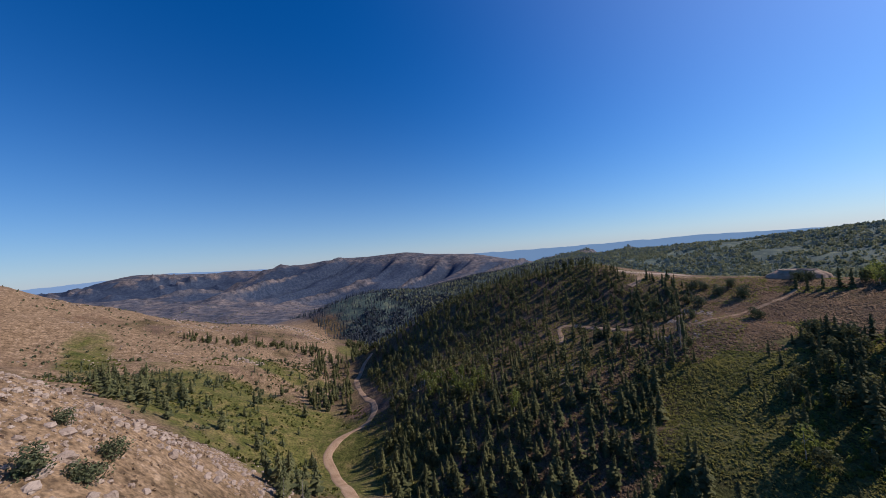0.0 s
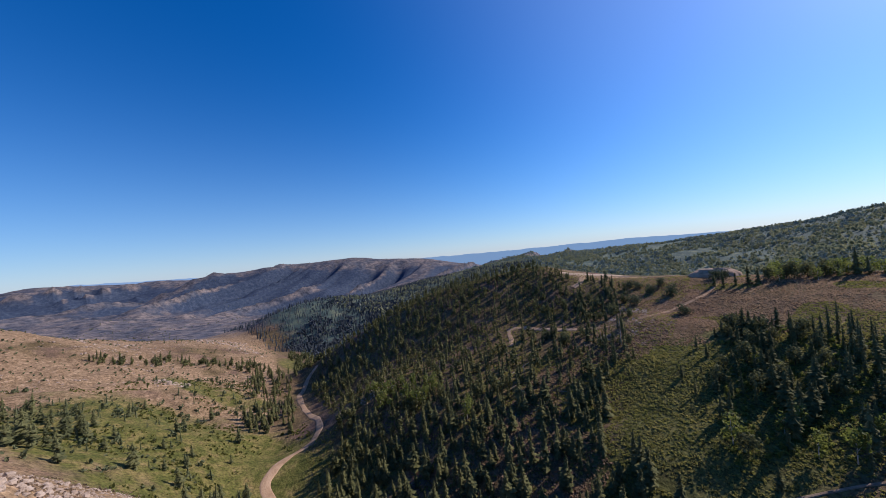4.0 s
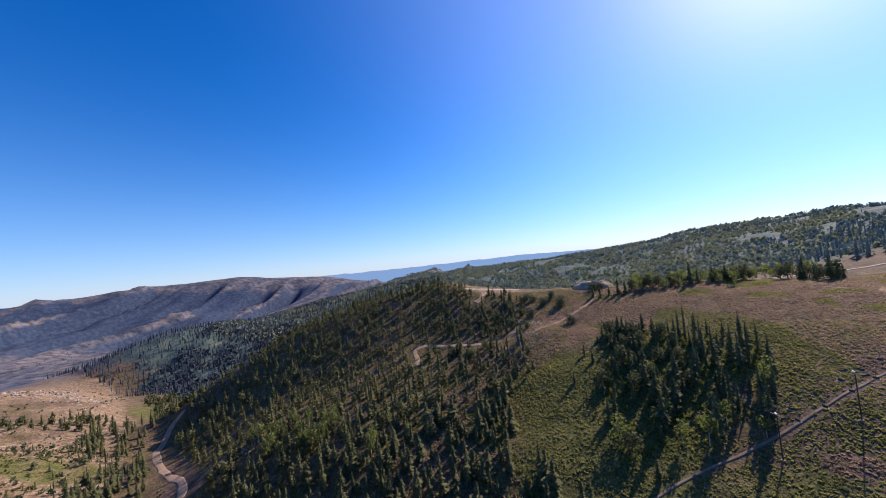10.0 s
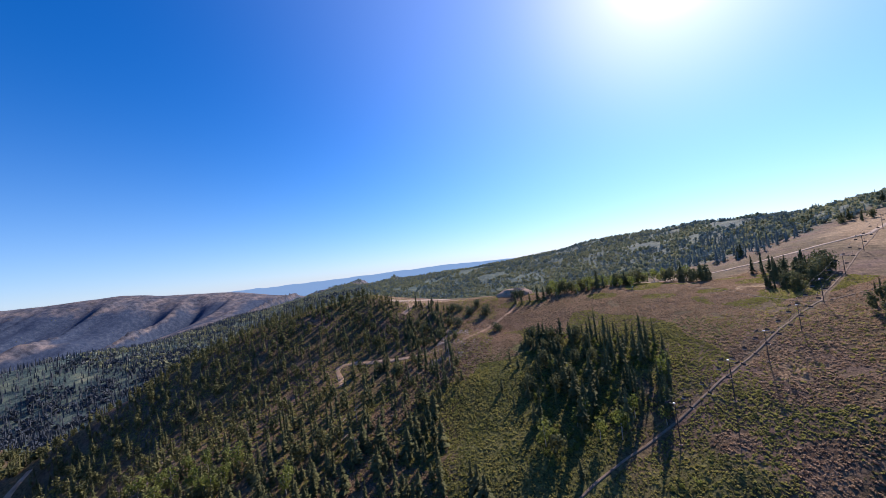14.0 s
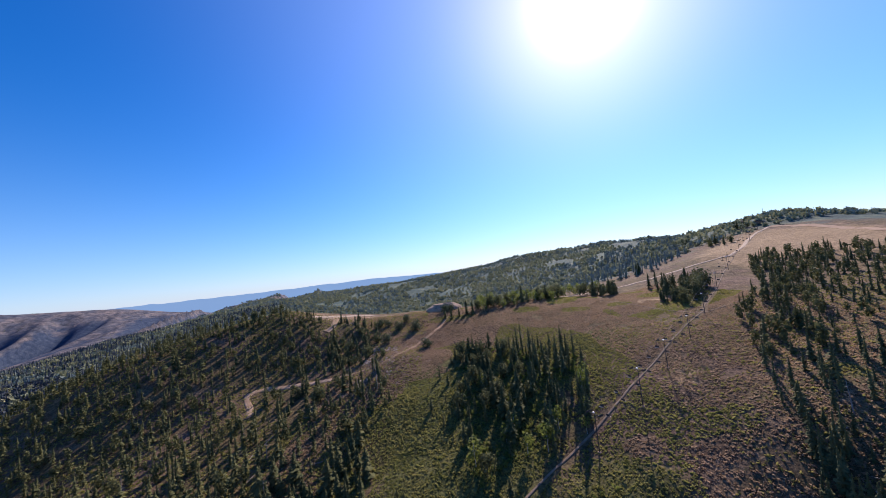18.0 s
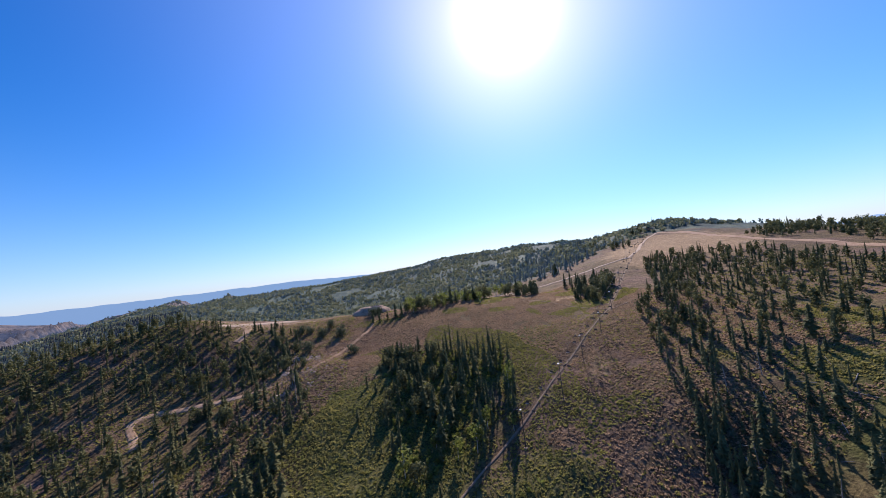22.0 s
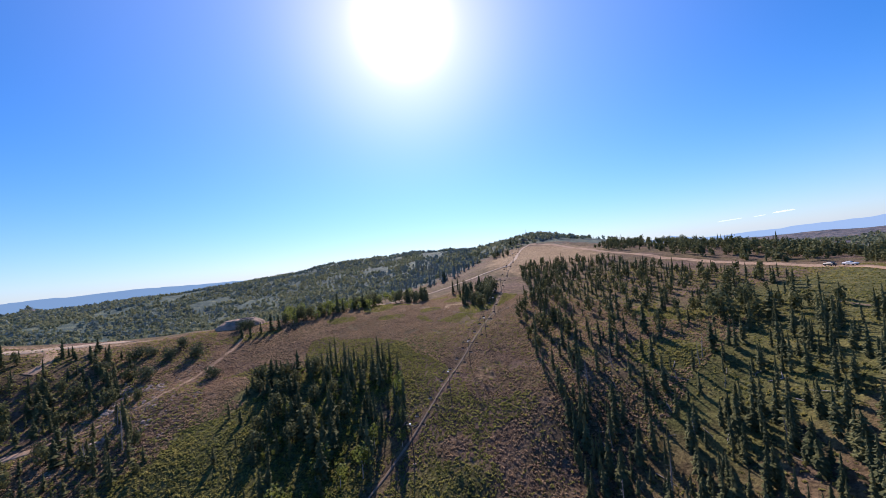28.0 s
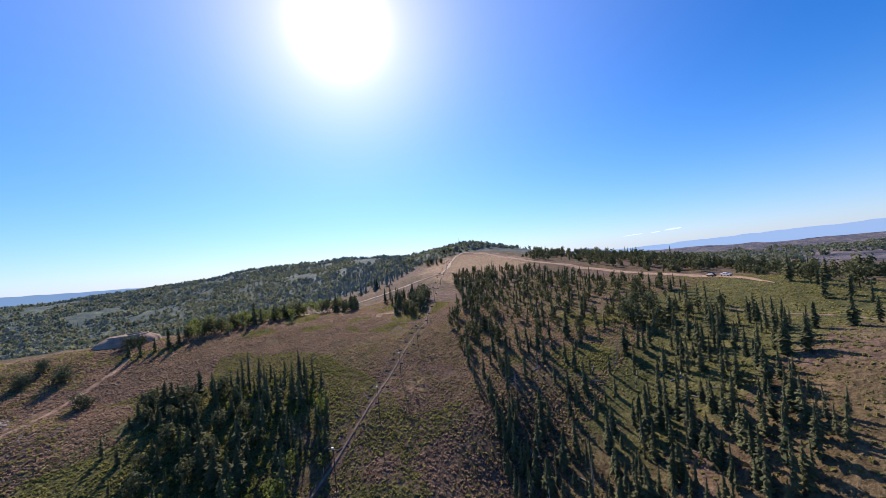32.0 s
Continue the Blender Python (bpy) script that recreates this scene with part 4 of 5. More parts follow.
GROVE_LOW = [(-4, 118), (34, 112), (24, 100), (16, 92), (6, 88), (-2, 92)]
grove = clear_of_roads(fill(GROVE, 4.6, 201, 0.12), 0.5)
grove = grove[~inside(GROVE_LOW, grove[:, 0], grove[:, 1]) | (np.arange(len(grove)) % 3 == 0)]
mixed = (grove[:, 0] < 22) & (np.arange(len(grove)) % 4 == 1)
plant(grove_models, grove[~mixed & (grove[:, 0] < 20)], "shaggy firs in the dark grove", 5, 11, 301)
plant(spruce_models[:3] + fir_models[:1], grove[~mixed & (grove[:, 0] >= 20)], "firs in the dark grove", 6.5, 13.5, 331)
plant(round_models, grove[mixed], "round pines in the dark grove", 5, 9, 313)
SPUR_EDGE = [(60, 42), (57, 66), (70, 82), (76, 97), (98, 128), (128, 162), (165, 192), (200, 242), (232, 262), (252, 236), (205, 196), (160, 158), (124, 124), (100, 96), (86, 74), (76, 50)]
spur = clear_of_roads(np.r_[fill(SPUR_EDGE, 5.2, 219, 0.15, 12), fill(SPUR_WOOD, 5.4, 202, 0.22), fill([(60, 44), (72, 22), (90, 12), (108, 26), (98, 52), (74, 62)], 3.9, 229, 0.15), fill([(73, 81), (80, 82), (83, 74), (76, 65), (69, 60), (60, 68)], 3.4, 249, 0.15), fill([(102, 22), (130, 16), (150, 32), (142, 48), (112, 54)], 5.2, 239, 0.2)], 0.5)
spur = spur[np.argsort(np.hypot(spur[:, 0], spur[:, 1]))]
close = (spur[:, 0] < 150) & (spur[:, 1] < 110)
plant(spruce_models + spruce_models + spruce_models + spur_models[:2], spur[close][:300], "spruces on the near spur", 4.2, 10.5, 302)
scatter("spur_forest", FIRS + ROUND_MID, spread_sizes(np.r_[spur[~close], spur[close][300:]], 3.8, 9, 401), NEEDLES, "dense dark conifer wood on a steep slope", "forest")
LOW_FLANK = [(-132, 56), (-90, 34), (-60, 34), (-22, 58), (-8, 78), (-26, 90), (-34, 108), (-62, 112), (-96, 104), (-128, 84)]
flank = clear_of_roads(np.r_[fill(FLANK_WOOD, 5.0, 203, 0.15), fill(LOW_FLANK, 5.6, 223, 0.2)])
flank = flank[np.argsort(np.hypot(flank[:, 0], flank[:, 1]))]
close = (flank[:, 0] > -130) & (flank[:, 1] < 130)
rounder = (flank[:, 0] > -82) & (flank[:, 1] > 150)
plant(round_models[:2] + grove_models, flank[rounder][:200], "pines under the knob", 4.5, 9, 312)
close &= ~rounder
flank, close = flank[~rounder], close[~rounder]
plant(shaggy_models, flank[close][:290], "firs low on the flank", 4.5, 10, 303)
scatter("flank_forest", FIRS + ROUND_MID, spread_sizes(np.r_[flank[~close], flank[close][290:]], 4.2, 9, 402), NEEDLES, "dense conifer wood on the shaded flank", "forest")
scatter("flank_far_forest", TINY_FIRS[:3] + CLUMPS, spread_sizes(fill(HUMP_WOOD, 6.2, 204, 0.12, 26), 5, 9, 403), HAZED_TIMBER, "conifer wood on far slopes", "forest")
plant(fir_models + round_models[:2], clear_of_roads(fill(LIFT_CLUMP, 4.8, 205, 0.15)), "firs beside the chairlift", 5.5, 11.5, 304)
plant(aspen_models, np.r_[fill(ASPEN_STRIP, 7, 226, 0.15)[:110], [(66, 256), (57, 252), (44, 249), (28, 245), (20, 243), (18, 232), (40, 240), (32, 236), (60, 244), (66, 240), (5, 139), (12, 112), (9, 109), (20, 104), (26, 112), (36, 116), (40, 128), (-1, 100), (14, 103), (33, 108), (44, 136)], fill([(-150, 96), (-138, 108), (-104, 108), (-100, 92), (-128, 88)], 4.2, 216, 0.1), fill([(-86, 88), (-72, 82), (-72, 96), (-84, 98)], 5, 217, 0.3)], "aspens", 5.5, 10.5, 305)
plant(aspen_models, fill(CREST_STRIP, 4.6, 206, 0.12), "aspens along the crest", 3.5, 8.5, 333)
plant(pine_models + round_models, np.r_[fill(CREST_CLUMP, 5.5, 207, 0.1), [(66, 256), (72, 257), (70, 262), (76, 262), (68, 253), (62, 254), (58, 250), (46, 246), (40, 243), (29, 241), (21, 239), (74, 268), (79, 258), (36, 247), (14, 236), (24, 238), (50, 246)]], "pines on the crest", 7.5, 14, 306)
plant(pine_models + round_models, np.array([(146, 58), (150, 66), (141, 70), (157, 74), (196, 24), (201, 30), (206, 20), (188, 12)], float), "broad pines on the spur", 9, 13, 336)
plant(spruce_models + fir_models, np.array([(140, 254), (136, 230), (139, 233), (172, 328), (176, 333), (180, 337), (226, 396), (230, 398), (238, 400), (241, 405), (150, 262)], float), "tall firs beside the hill road", 11, 15.5, 334)
plant(fir_models + round_models, np.r_[fill([(278, 366), (300, 364), (312, 392), (292, 400)], 7, 240, 0.1), fill([(292, 440), (312, 446), (310, 484), (296, 480)], 8, 241, 0.1), fill([(352, 428), (372, 424), (378, 444), (360, 446)], 8, 242, 0.2)], "firs high on the grassy hill", 7, 12, 335)
plant(pine_models, np.r_[fill(MEADOW_GROVE, 5.5, 208, 0.2), fill(NEAR_GROVE, 6, 209, 0.2)], "pines in the meadow grove", 6, 12.5, 307)
plant(fir_models, np.r_[fill(ROAD_GROVE, 5.0, 210, 0.25), fill(CREEK_GROVE, 6, 211, 0.25)], "firs beside the valley road", 5.5, 11, 308)
scatter("creek_trees", ROUGH_FIRS + ROUND_FAR, spread_sizes(fill(CREEK_BELT, 5.2, 232, 0.15), 5, 10, 414), NEEDLES, "firs crowding the far creek bed", "forest")
scatter("shelter_belt", ROUND_FAR + PINES, spread_sizes(fill(SHELTER_BELT, 5.2, 212, 0.2, 8), 5, 10, 404), NEEDLES, "belt of pines between pale hills", "forest")
lone = np.array([(-263, -53), (-196, 2), (-155, 4), (-159, 12), (-197, -7), (-209, -3), (-153, -13), (-311, -40), (-256, 19), (-178, 24), (-205, 24), (-170, 36), (-222, 30), (-192, 46), (-165, 20), (-148, 14), (-140, 24), (-230, 10), (-176, -2), (-186, 16), (-240, 46), (-214, 62), (-128, 12), (-122, 24), (-142, 33), (-135, 20), (-116, 14)], float)
plant(pine_models, lone, "lone pines in the meadow", 4, 10, 309)
plant(juniper_models, np.array([(-27, 214), (-18, 186), (-52, 233), (-58, 215), (-46, 231), (-38, 222), (-62, 226), (-34, 232), (-44, 205), (-8, 242), (-4, 246)], float), "junipers on the open slope", 5.5, 8.5, 310)
plant(juniper_models, np.array([(-62, -19), (-66, -24), (-48, -24), (-51, -20)], float), "junipers on the stony hill", 2.8, 4.4, 314)
plant(fir_models, np.array([(-8, 226), (-4, 224), (1, 226), (6, 230), (10, 228), (176, 14), (172, 20), (168, 10), (192, 22), (142, 10), (138, 14), (134, 6), (146, 2), (140, -2), (150, -6)], float), "small firs at the trail", 6, 10, 311)
plant(fir_models, np.array([(-8, 143), (-11, 148), (-14, 128), (-9, 132), (-10, 120), (-6, 160), (-4, 166), (1, 176), (-7, 112)], float), "young firs beside the grove", 3, 6, 332)
scatter("east_forest", ROUGH_FIRS[:2] + ROUND_MID + ROUND_FAR, spread_sizes(clear_of_roads(fill(EAST_WOOD, 6.6, 213, 0.15, 24), 3), 5.5, 12, 405), NEEDLES_GREY, "dark conifer wood behind the hilltop road", "forest")
scatter("hill_forest", ROUGH_FIRS, spread_sizes(clear_of_roads(fill(HILL_WOOD, 10, 214, 0.15, 50), 3), 7, 13, 406), HAZED_NEEDLES, "mixed wood on the shoulder of the hill", "forest")

# brush and saplings in the meadow
saplings = far_spots(1400, -360, -75, -70, 125, 26, -0.1, 530, 1.4, 4.6)
saplings = saplings[inside(MEADOW, saplings[:, 0], saplings[:, 1]) & ~near_line(saplings[:, 0], saplings[:, 1], VALLEY_ROAD, 4)]
scatter("meadow_saplings", ROUGH_FIRS + FAR_BUSHES, saplings, JUNIPER_LEAF, "young conifers and bushes dotted over the meadow", "brush")

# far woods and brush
scatter("ridge_forest", TINY_FIRS[:2] + CLUMPS[:3], far_spots(15000, -900, 600, 400, 1560, 90, -0.25, 501, 4.5, 8), HAZED_NEEDLES, "conifer stands on the far ridge", "forest")
scatter("ridge_aspens", CLUMPS, far_spots(19000, -800, 600, 400, 1550, 80, -0.35, 502, 4, 8), HAZED_LEAF, "aspen stands on the far ridge", "forest")
scatter("middle_forest", TINY_FIRS, far_spots(6000, -900, -430, 235, 900, 160, -0.8, 503, 6, 10), HAZED_TIMBER, "dark conifer wood on the hills past the creek", "forest")
scatter("mountain_brush", CLUMPS, far_spots(3500, -2900, -900, 0, 2000, 150, 0.2, 504, 2.5, 4), JUNIPER_LEAF, "dark brush and timber on the far mountain", "brush")
scatter("east_brush", CLUMPS, far_spots(6000, 420, 1400, -400, 260, 130, -0.2, 505, 4, 9), HAZED_LEAF, "brush on the plain in the east", "brush")

# scrub on the near slopes
s1 = far_spots(115000, -70, 150, 62, 262, 16, -0.9, 511, 0.35, 0.95)
s1 = s1[(~near_line(s1[:, 0], s1[:, 1], LIFT_TRAIL, 1.6)) & ~near_line(s1[:, 0], s1[:, 1], FLANK_ROAD, 2.2)]
lush = oval(s1[:, 0], s1[:, 1], -4, 105, 30, 60, 10) + oval(s1[:, 0], s1[:, 1], 30, 140, 34, 45) + 0.5 * wobble(s1[:, 0], s1[:, 1], 14, 31) + 0.35 * wobble(s1[:, 0], s1[:, 1], 40, 32) > 0.3
scatter("slope_scrub", LOW_TUFTS, s1[lush], SCRUB, "low green scrub covering the bowl", "scrub", 0.1)
scatter("slope_sage", LOW_TUFTS, s1[~lush], SAGE, "low brown sagebrush covering the slope", "sagebrush", 0.1)
s2 = far_spots(22000, 45, 240, -40, 170, 18, -0.5, 512, 0.4, 1.1)
scatter("spur_scrub", LOW_TUFTS, s2, SCRUB, "low yellow-green scrub on the spur", "scrub", 0.1)
s3 = far_spots(9000, -330, -60, -70, 130, 20, 0.0, 513, 0.7, 2.2)
s3 = s3[inside(MEADOW, s3[:, 0], s3[:, 1]) & ~near_line(s3[:, 0], s3[:, 1], VALLEY_ROAD, 4)]
scatter("meadow_scrub", TUFTS, s3, MEADOW_SCRUB, "green willow and meadow scrub in the valley", "scrub", 0.1)
s4 = far_spots(4600, -680, -130, -200, 200, 30, 0.1, 514, 0.7, 2.0)
s4 = s4[s4[:, 1] < creek_line(s4[:, 0]) - 25]
scatter("hill_brush", CLUMPS, s4, JUNIPER_LEAF, "dark low bushes dotted over pale hills", "brush", 0.05)
s5 = far_spots(42000, -260, -20, 40, 262, 14, -0.3, 515, 0.5, 1.2)
s5 = s5[s5[:, 1] > creek_line(s5[:, 0]) + 6]
s6 = far_spots(5000, -135, -35, -75, 10, 12, 0.0, 516, 0.3, 0.9)
s6 = s6[s6[:, 1] < creek_line(s6[:, 0]) - 24]
scatter("stony_hill_sage", TUFTS, s6, SAGE, "dry tufts between stones on the pale hill", "sagebrush", 0.1)
scatter("flank_scrub", LOW_TUFTS, s5, SCRUB, "low yellow-green scrub under the conifers", "scrub", 0.1)

thicket = far_spots(2600, -14, 58, 76, 172, 13, 0.05, 517, 0.7, 1.9)
thicket = thicket[inside(GROVE, thicket[:, 0], thicket[:, 1]) | (oval(thicket[:, 0], thicket[:, 1], 36, 84, 13, 14) > 0.5)]
thicket = thicket[~near_line(thicket[:, 0], thicket[:, 1], LIFT_TRAIL, 2.0)]
scatter("grove_thicket", FAR_BUSHES, thicket, ASPEN_LEAF, "bright green thicket under the grove", "brush", 0.05)

# rocks
CHIPS = [tube([(-0.45, 0, 0.02), (0.05, 0.08 * k, 0.1), (0.45, 0.05, -0.02)], [0.16, 0.36, 0.12], 4) for k in range(4)]
CHIPS = [(np.array(v) * (1, 1, 0.7), np.array(f)) for v, f in CHIPS]
STONES = [stone(np.random.default_rng(180 + k), 0.55 + 0.1 * (k % 4)) for k in range(6)]
q1 = far_spots(11000, -130, -35, -75, 12, 9, -0.3, 521, 0.15, 0.75)
big = far_spots(900, -130, -35, -75, 12, 9, 0.0, 531, 0.8, 1.8)
q1 = np.r_[q1, big]
q1 = q1[q1[:, 1] < creek_line(q1[:, 0]) - 22]
q2 = far_spots(3000, -640, -300, -140, 190, 36, 0.45, 522, 0.5, 2.0)
q5 = np.r_[fill([(-575, 150), (-540, 165), (-440, 156), (-452, 136), (-480, 110), (-520, 96)], 4, 525, 0.3), fill([(-500, 0), (-480, 60), (-440, 60), (-460, 0)], 6, 535, 0.4), fill([(-330, 34), (-318, 52), (-300, 48), (-306, 30)], 3.5, 536, 0.2), fill([(-610, 30), (-560, 40), (-540, 0), (-600, -10)], 7, 526, 0.4)]
q5 = np.c_[q5, 1.2 + 2.6 * np.random.default_rng(9).random(len(q5)), np.ones(len(q5))]
q2 = q2[q2[:, 1] < creek_line(q2[:, 0]) - 28]
scatter("small_rocks", CHIPS, q1[q1[:, 2] < 0.6], ROCK, "pale stone chips strewn over the dry hill", "rocks", 0.1)
scatter("hill_rocks", STONES, np.r_[q1[q1[:, 2] >= 0.6], q2, q5], ROCK, "pale broken rocks strewn over dry hills", "rocks", 0.1)
q3 = np.r_[far_spots(1300, -60, -20, 150, 215, 12, -0.2, 523, 0.2, 0.7), far_spots(500, -52, -34, 150, 205, 8, 0.1, 533, 0.5, 1.7)]
q4 = fill([(-168, 118), (-158, 120), (-146, 92), (-154, 90)], 1.6, 524)
scatter("slope_rocks", STONES, np.r_[q3, np.c_[q4, np.full(len(q4), 1.0), np.ones(len(q4))]], ROCK, "loose pale stones on a bare slope", "rocks", 0.1)
for model in models:
    for ob in (*model.children_recursive, model):
        bpy.data.objects.remove(ob)


# ---- chairlift ----
def box(bm, size, at, bevel=0.0, turn=0.0):
    m = Matrix.LocRotScale(at, Euler((0, 0, turn)), None) @ Matrix.Diagonal((*size, 1))
    made = bmesh.ops.create_cube(bm, size=1.0, matrix=m)
    if bevel:
        edges = list({e for p in made["verts"] for e in p.link_edges})
        bmesh.ops.bevel(bm, geom=edges, offset=bevel, segments=1, affect="EDGES")


def block(name, size, at, mat, parent, label="", bevel=0.03, turn=0.0):
    bm = bmesh.new()
    box(bm, size, at, bevel, turn)
    return part(name, from_bm(name, bm, mat), parent, label)


def pipe(name, points, radii, mat, parent, sides=8, label=""):
    v, f = tube(points, radii, sides)
    return part(name, quads(name, np.array(v), np.array(f), mat, True), parent, label)


def wheel_mesh(name, r, w, mat, sides=12):
    bm = bmesh.new()
    bmesh.ops.create_cone(bm, cap_ends=True, segments=sides, radius1=r, radius2=r, depth=w, matrix=Matrix.Rotation(math.pi / 2, 4, "X"))
    bmesh.ops.bevel(bm, geom=[e for e in bm.edges if len(e.link_faces) == 2 and any(len(q.verts) > 4 for q in e.link_faces)], offset=w * 0.2, segments=1, affect="EDGES")
    return from_bm(name, bm, mat)


TOWER_HEIGHTS = [10.2, 11.0, 9.2, 8.5, 9.0, 9.0, 9.0, 9.5, 9.0, 8.0]
GAUGE = 1.9
line_scale = shrink(*np.array(LIFT, float).T)
line = np.array(LIFT, float) * line_scale[:, None]
line_dir = np.array([np.gradient(line[:, 0]), np.gradient(line[:, 1])]).T
line_dir /= np.linalg.norm(line_dir, axis=1)[:, None]
line_z = np.array([site(x, y)[0].z for x, y in LIFT])
TOWER_HEIGHTS = [h * k for h, k in zip(TOWER_HEIGHTS, line_scale)]
SHEAVE = wheel_mesh("sheave", 0.22, 0.12, STEEL, 10)


def lift_tower(k):
    h = TOWER_HEIGHTS[k]
    tower = new("lift_tower", None)
    block("footing", (0.8, 0.8, 0.4), (0, 0, 0.0), BANK, tower)
    pipe("pole", [(0, 0, 0.1), (0, 0, h * 0.5), (0, 0, h)], [0.14, 0.12, 0.10], STEEL, tower, 10)
    block("crossarm", (0.16, 2 * GAUGE + 0.3, 0.18), (0, 0, h + 0.1), STEEL, tower)
    for side in (-1, 1):
        frame_part = block("sheave_frame", (2.0, 0.1, 0.16), (0, side * GAUGE, h + 0.12), STEEL, tower)
        for j in (-0.75, -0.25, 0.25, 0.75):
            part("sheave", SHEAVE, frame_part, at=(j, side * GAUGE, h + 0.32))
    block("lamp_head", (0.35, 0.5, 0.26), (0, 0.2, h + 0.5), WHITE_PAINT, tower, "white box on top")
    for j in range(int(h / 0.9)):
        block("rung", (0.3, 0.03, 0.03), (0.3, 0, 1.0 + 0.85 * j), STEEL, tower, bevel=0)
    tower.location = (*line[k], line_z[k])
    tower.rotation_euler = (0, 0, math.atan2(line_dir[k, 1], line_dir[k, 0]))
    return tagged(tower, "slim dark steel chairlift tower with a white top", "lift tower", "chairlift towers")


for k in range(len(LIFT)):
    lift_tower(k)


def rope_point(side, s):
    """A place on the rope: s counts towers, with a slight sag between them."""
    k = min(int(s), len(LIFT) - 2)
    w = s - k
    a = [np.array([*(line[j] + side * GAUGE * np.array([-line_dir[j, 1], line_dir[j, 0]])), line_z[j] + TOWER_HEIGHTS[j] + 0.55]) for j in (k, k + 1)]
    p = a[0] * (1 - w) + a[1] * w
    p[2] -= 0.018 * np.linalg.norm(a[1] - a[0]) * 4 * w * (1 - w)
    return p


low_end = np.array([*(line[0] - 14 * line_dir[0]), 0])
for side in (-1, 1):
    pts = [rope_point(side, s) for s in np.linspace(0, len(LIFT) - 1, 80)]
    start = np.array([low_end[0] - side * GAUGE * line_dir[0, 1], low_end[1] + side * GAUGE * line_dir[0, 0], line_z[0] + 5.0])
    v, f = tube([start, *pts], [0.022] * (len(pts) + 1), 5)
    tagged(new("haul_rope", quads("haul_rope", np.array(v), np.array(f), DARK_CABLE, True)), "thin dark steel rope of the chairlift", "cable", "chairlift ropes")


def lift_chair():
    chair = new("lift_chair", None)
    pipe("hanger", [(0, 0, 0), (0, 0.12, -0.5), (0, 0.12, -1.5), (0, 0, -1.95)], [0.035] * 4, STEEL, chair, 6)
    block("grip", (0.35, 0.16, 0.22), (0, 0, 0.02), STEEL, chair)
    block("seat", (0.5, 1.15, 0.09), (0.08, 0, -2.05), GRAVEL, chair, "pale slatted double seat")
    block("backrest", (0.07, 1.15, 0.5), (-0.2, 0, -1.72), STEEL, chair)
    for side in (-1, 1):
        pipe("armrest", [(-0.2, side * 0.57, -1.8), (0.3, side * 0.57, -1.82), (0.3, side * 0.57, -2.05)], [0.025] * 3, STEEL, chair, 5)
    return tagged(chair, "small pale two-seat chair hanging from the lift rope", "lift chair", "chairs on the lift")


model = lift_chair()
for side in (-1, 1):
    for j in range(26):
        s = 0.15 + j * 0.335 + (0.11 if side > 0 else 0)
        if s > len(LIFT) - 1.1:
            continue
        p = rope_point(side, s)
        k = min(int(s), len(LIFT) - 1)
        copy_thing(model, Matrix.LocRotScale(p - np.array([0, 0, 0.05]), Euler((0, 0, math.atan2(line_dir[k, 1], line_dir[k, 0]) + (math.pi if side > 0 else 0))), None))
for ob in (*model.children_recursive, model):
    bpy.data.objects.remove(ob)


# ---- hilltop: lift house, shed and mast ----
def hut(name, x, y, size, turn, label, category, wall, roof_mat):
    w, d, h = size
    place, k = site(x, y)
    house = new(name, None)
    block("wall", (w, d, h), (0, 0, h / 2 - 0.3), wall, house, bevel=0.02)
    bm = bmesh.new()
    v = [bm.verts.new(p) for p in ((-w / 2 - 0.5, -d / 2 - 0.5, h - 0.3), (w / 2 + 0.5, -d / 2 - 0.5, h - 0.3), (w / 2 + 0.5, d / 2 + 0.5, h - 0.3), (-w / 2 - 0.5, d / 2 + 0.5, h - 0.3), (-w / 2 - 0.5, 0, h + d * 0.22), (w / 2 + 0.5, 0, h + d * 0.22))]
    for ids in ((0, 1, 5, 4), (2, 3, 4, 5), (1, 2, 5), (3, 0, 4), (3, 2, 1, 0)):
        bm.faces.new([v[i] for i in ids])
    part("roof", from_bm("roof", bm, roof_mat), house)
    block("door", (1.0, 0.12, 2.0), (-w * 0.25, -d / 2 - 0.02, 0.75), GRAVEL, house)
    window = block("window", (1.3, 0.1, 0.9), (w * 0.2, -d / 2 - 0.02, 1.3), WHITE_PAINT, house)
    block("pane", (1.1, 0.06, 0.7), (w * 0.2, -d / 2 - 0.06, 1.3), GLASS_DARK, window, bevel=0)
    house.location, house.rotation_euler, house.scale = place, (0, 0, radians(turn)), (k, k, k)
    return tagged(house, label, category)


hut("lift_house", 384, 428, (12, 6, 3.4), 40, "low brown lift house on the bare hilltop", "building", BROWN_WALL, STEEL)
hut("shed", 398, 470, (7, 5, 3.0), 20, "small brown shed on the hilltop", "building", BROWN_WALL, STEEL)


def mast(x, y, h):
    place, k = site(x, y)
    m = new("radio_mast", None)
    feet = [(0.9 * math.cos(a), 0.9 * math.sin(a)) for a in (0.3, 2.4, 4.5)]
    for a, b in feet:
        pipe("leg", [(a, b, -0.3), (a * 0.35, b * 0.35, h)], [0.09, 0.06], STEEL, m, 5)
    for j in range(10):
        s0, s1 = 1 - 0.65 * j / 10, 1 - 0.65 * (j + 1) / 10
        for (a, b), (c, d) in zip(feet, feet[1:] + feet[:1]):
            pipe("brace", [(a * s0, b * s0, h * j / 10), (c * s1, d * s1, h * (j + 1) / 10)], [0.04, 0.04], STEEL, m, 4)
    pipe("antenna", [(0, 0, h - 0.5), (0, 0, h + 3)], [0.06, 0.03], WHITE_PAINT, m, 5)
    m.location, m.scale = place, (k, k, k)
    return tagged(m, "thin steel lattice radio mast on the hilltop", "mast")


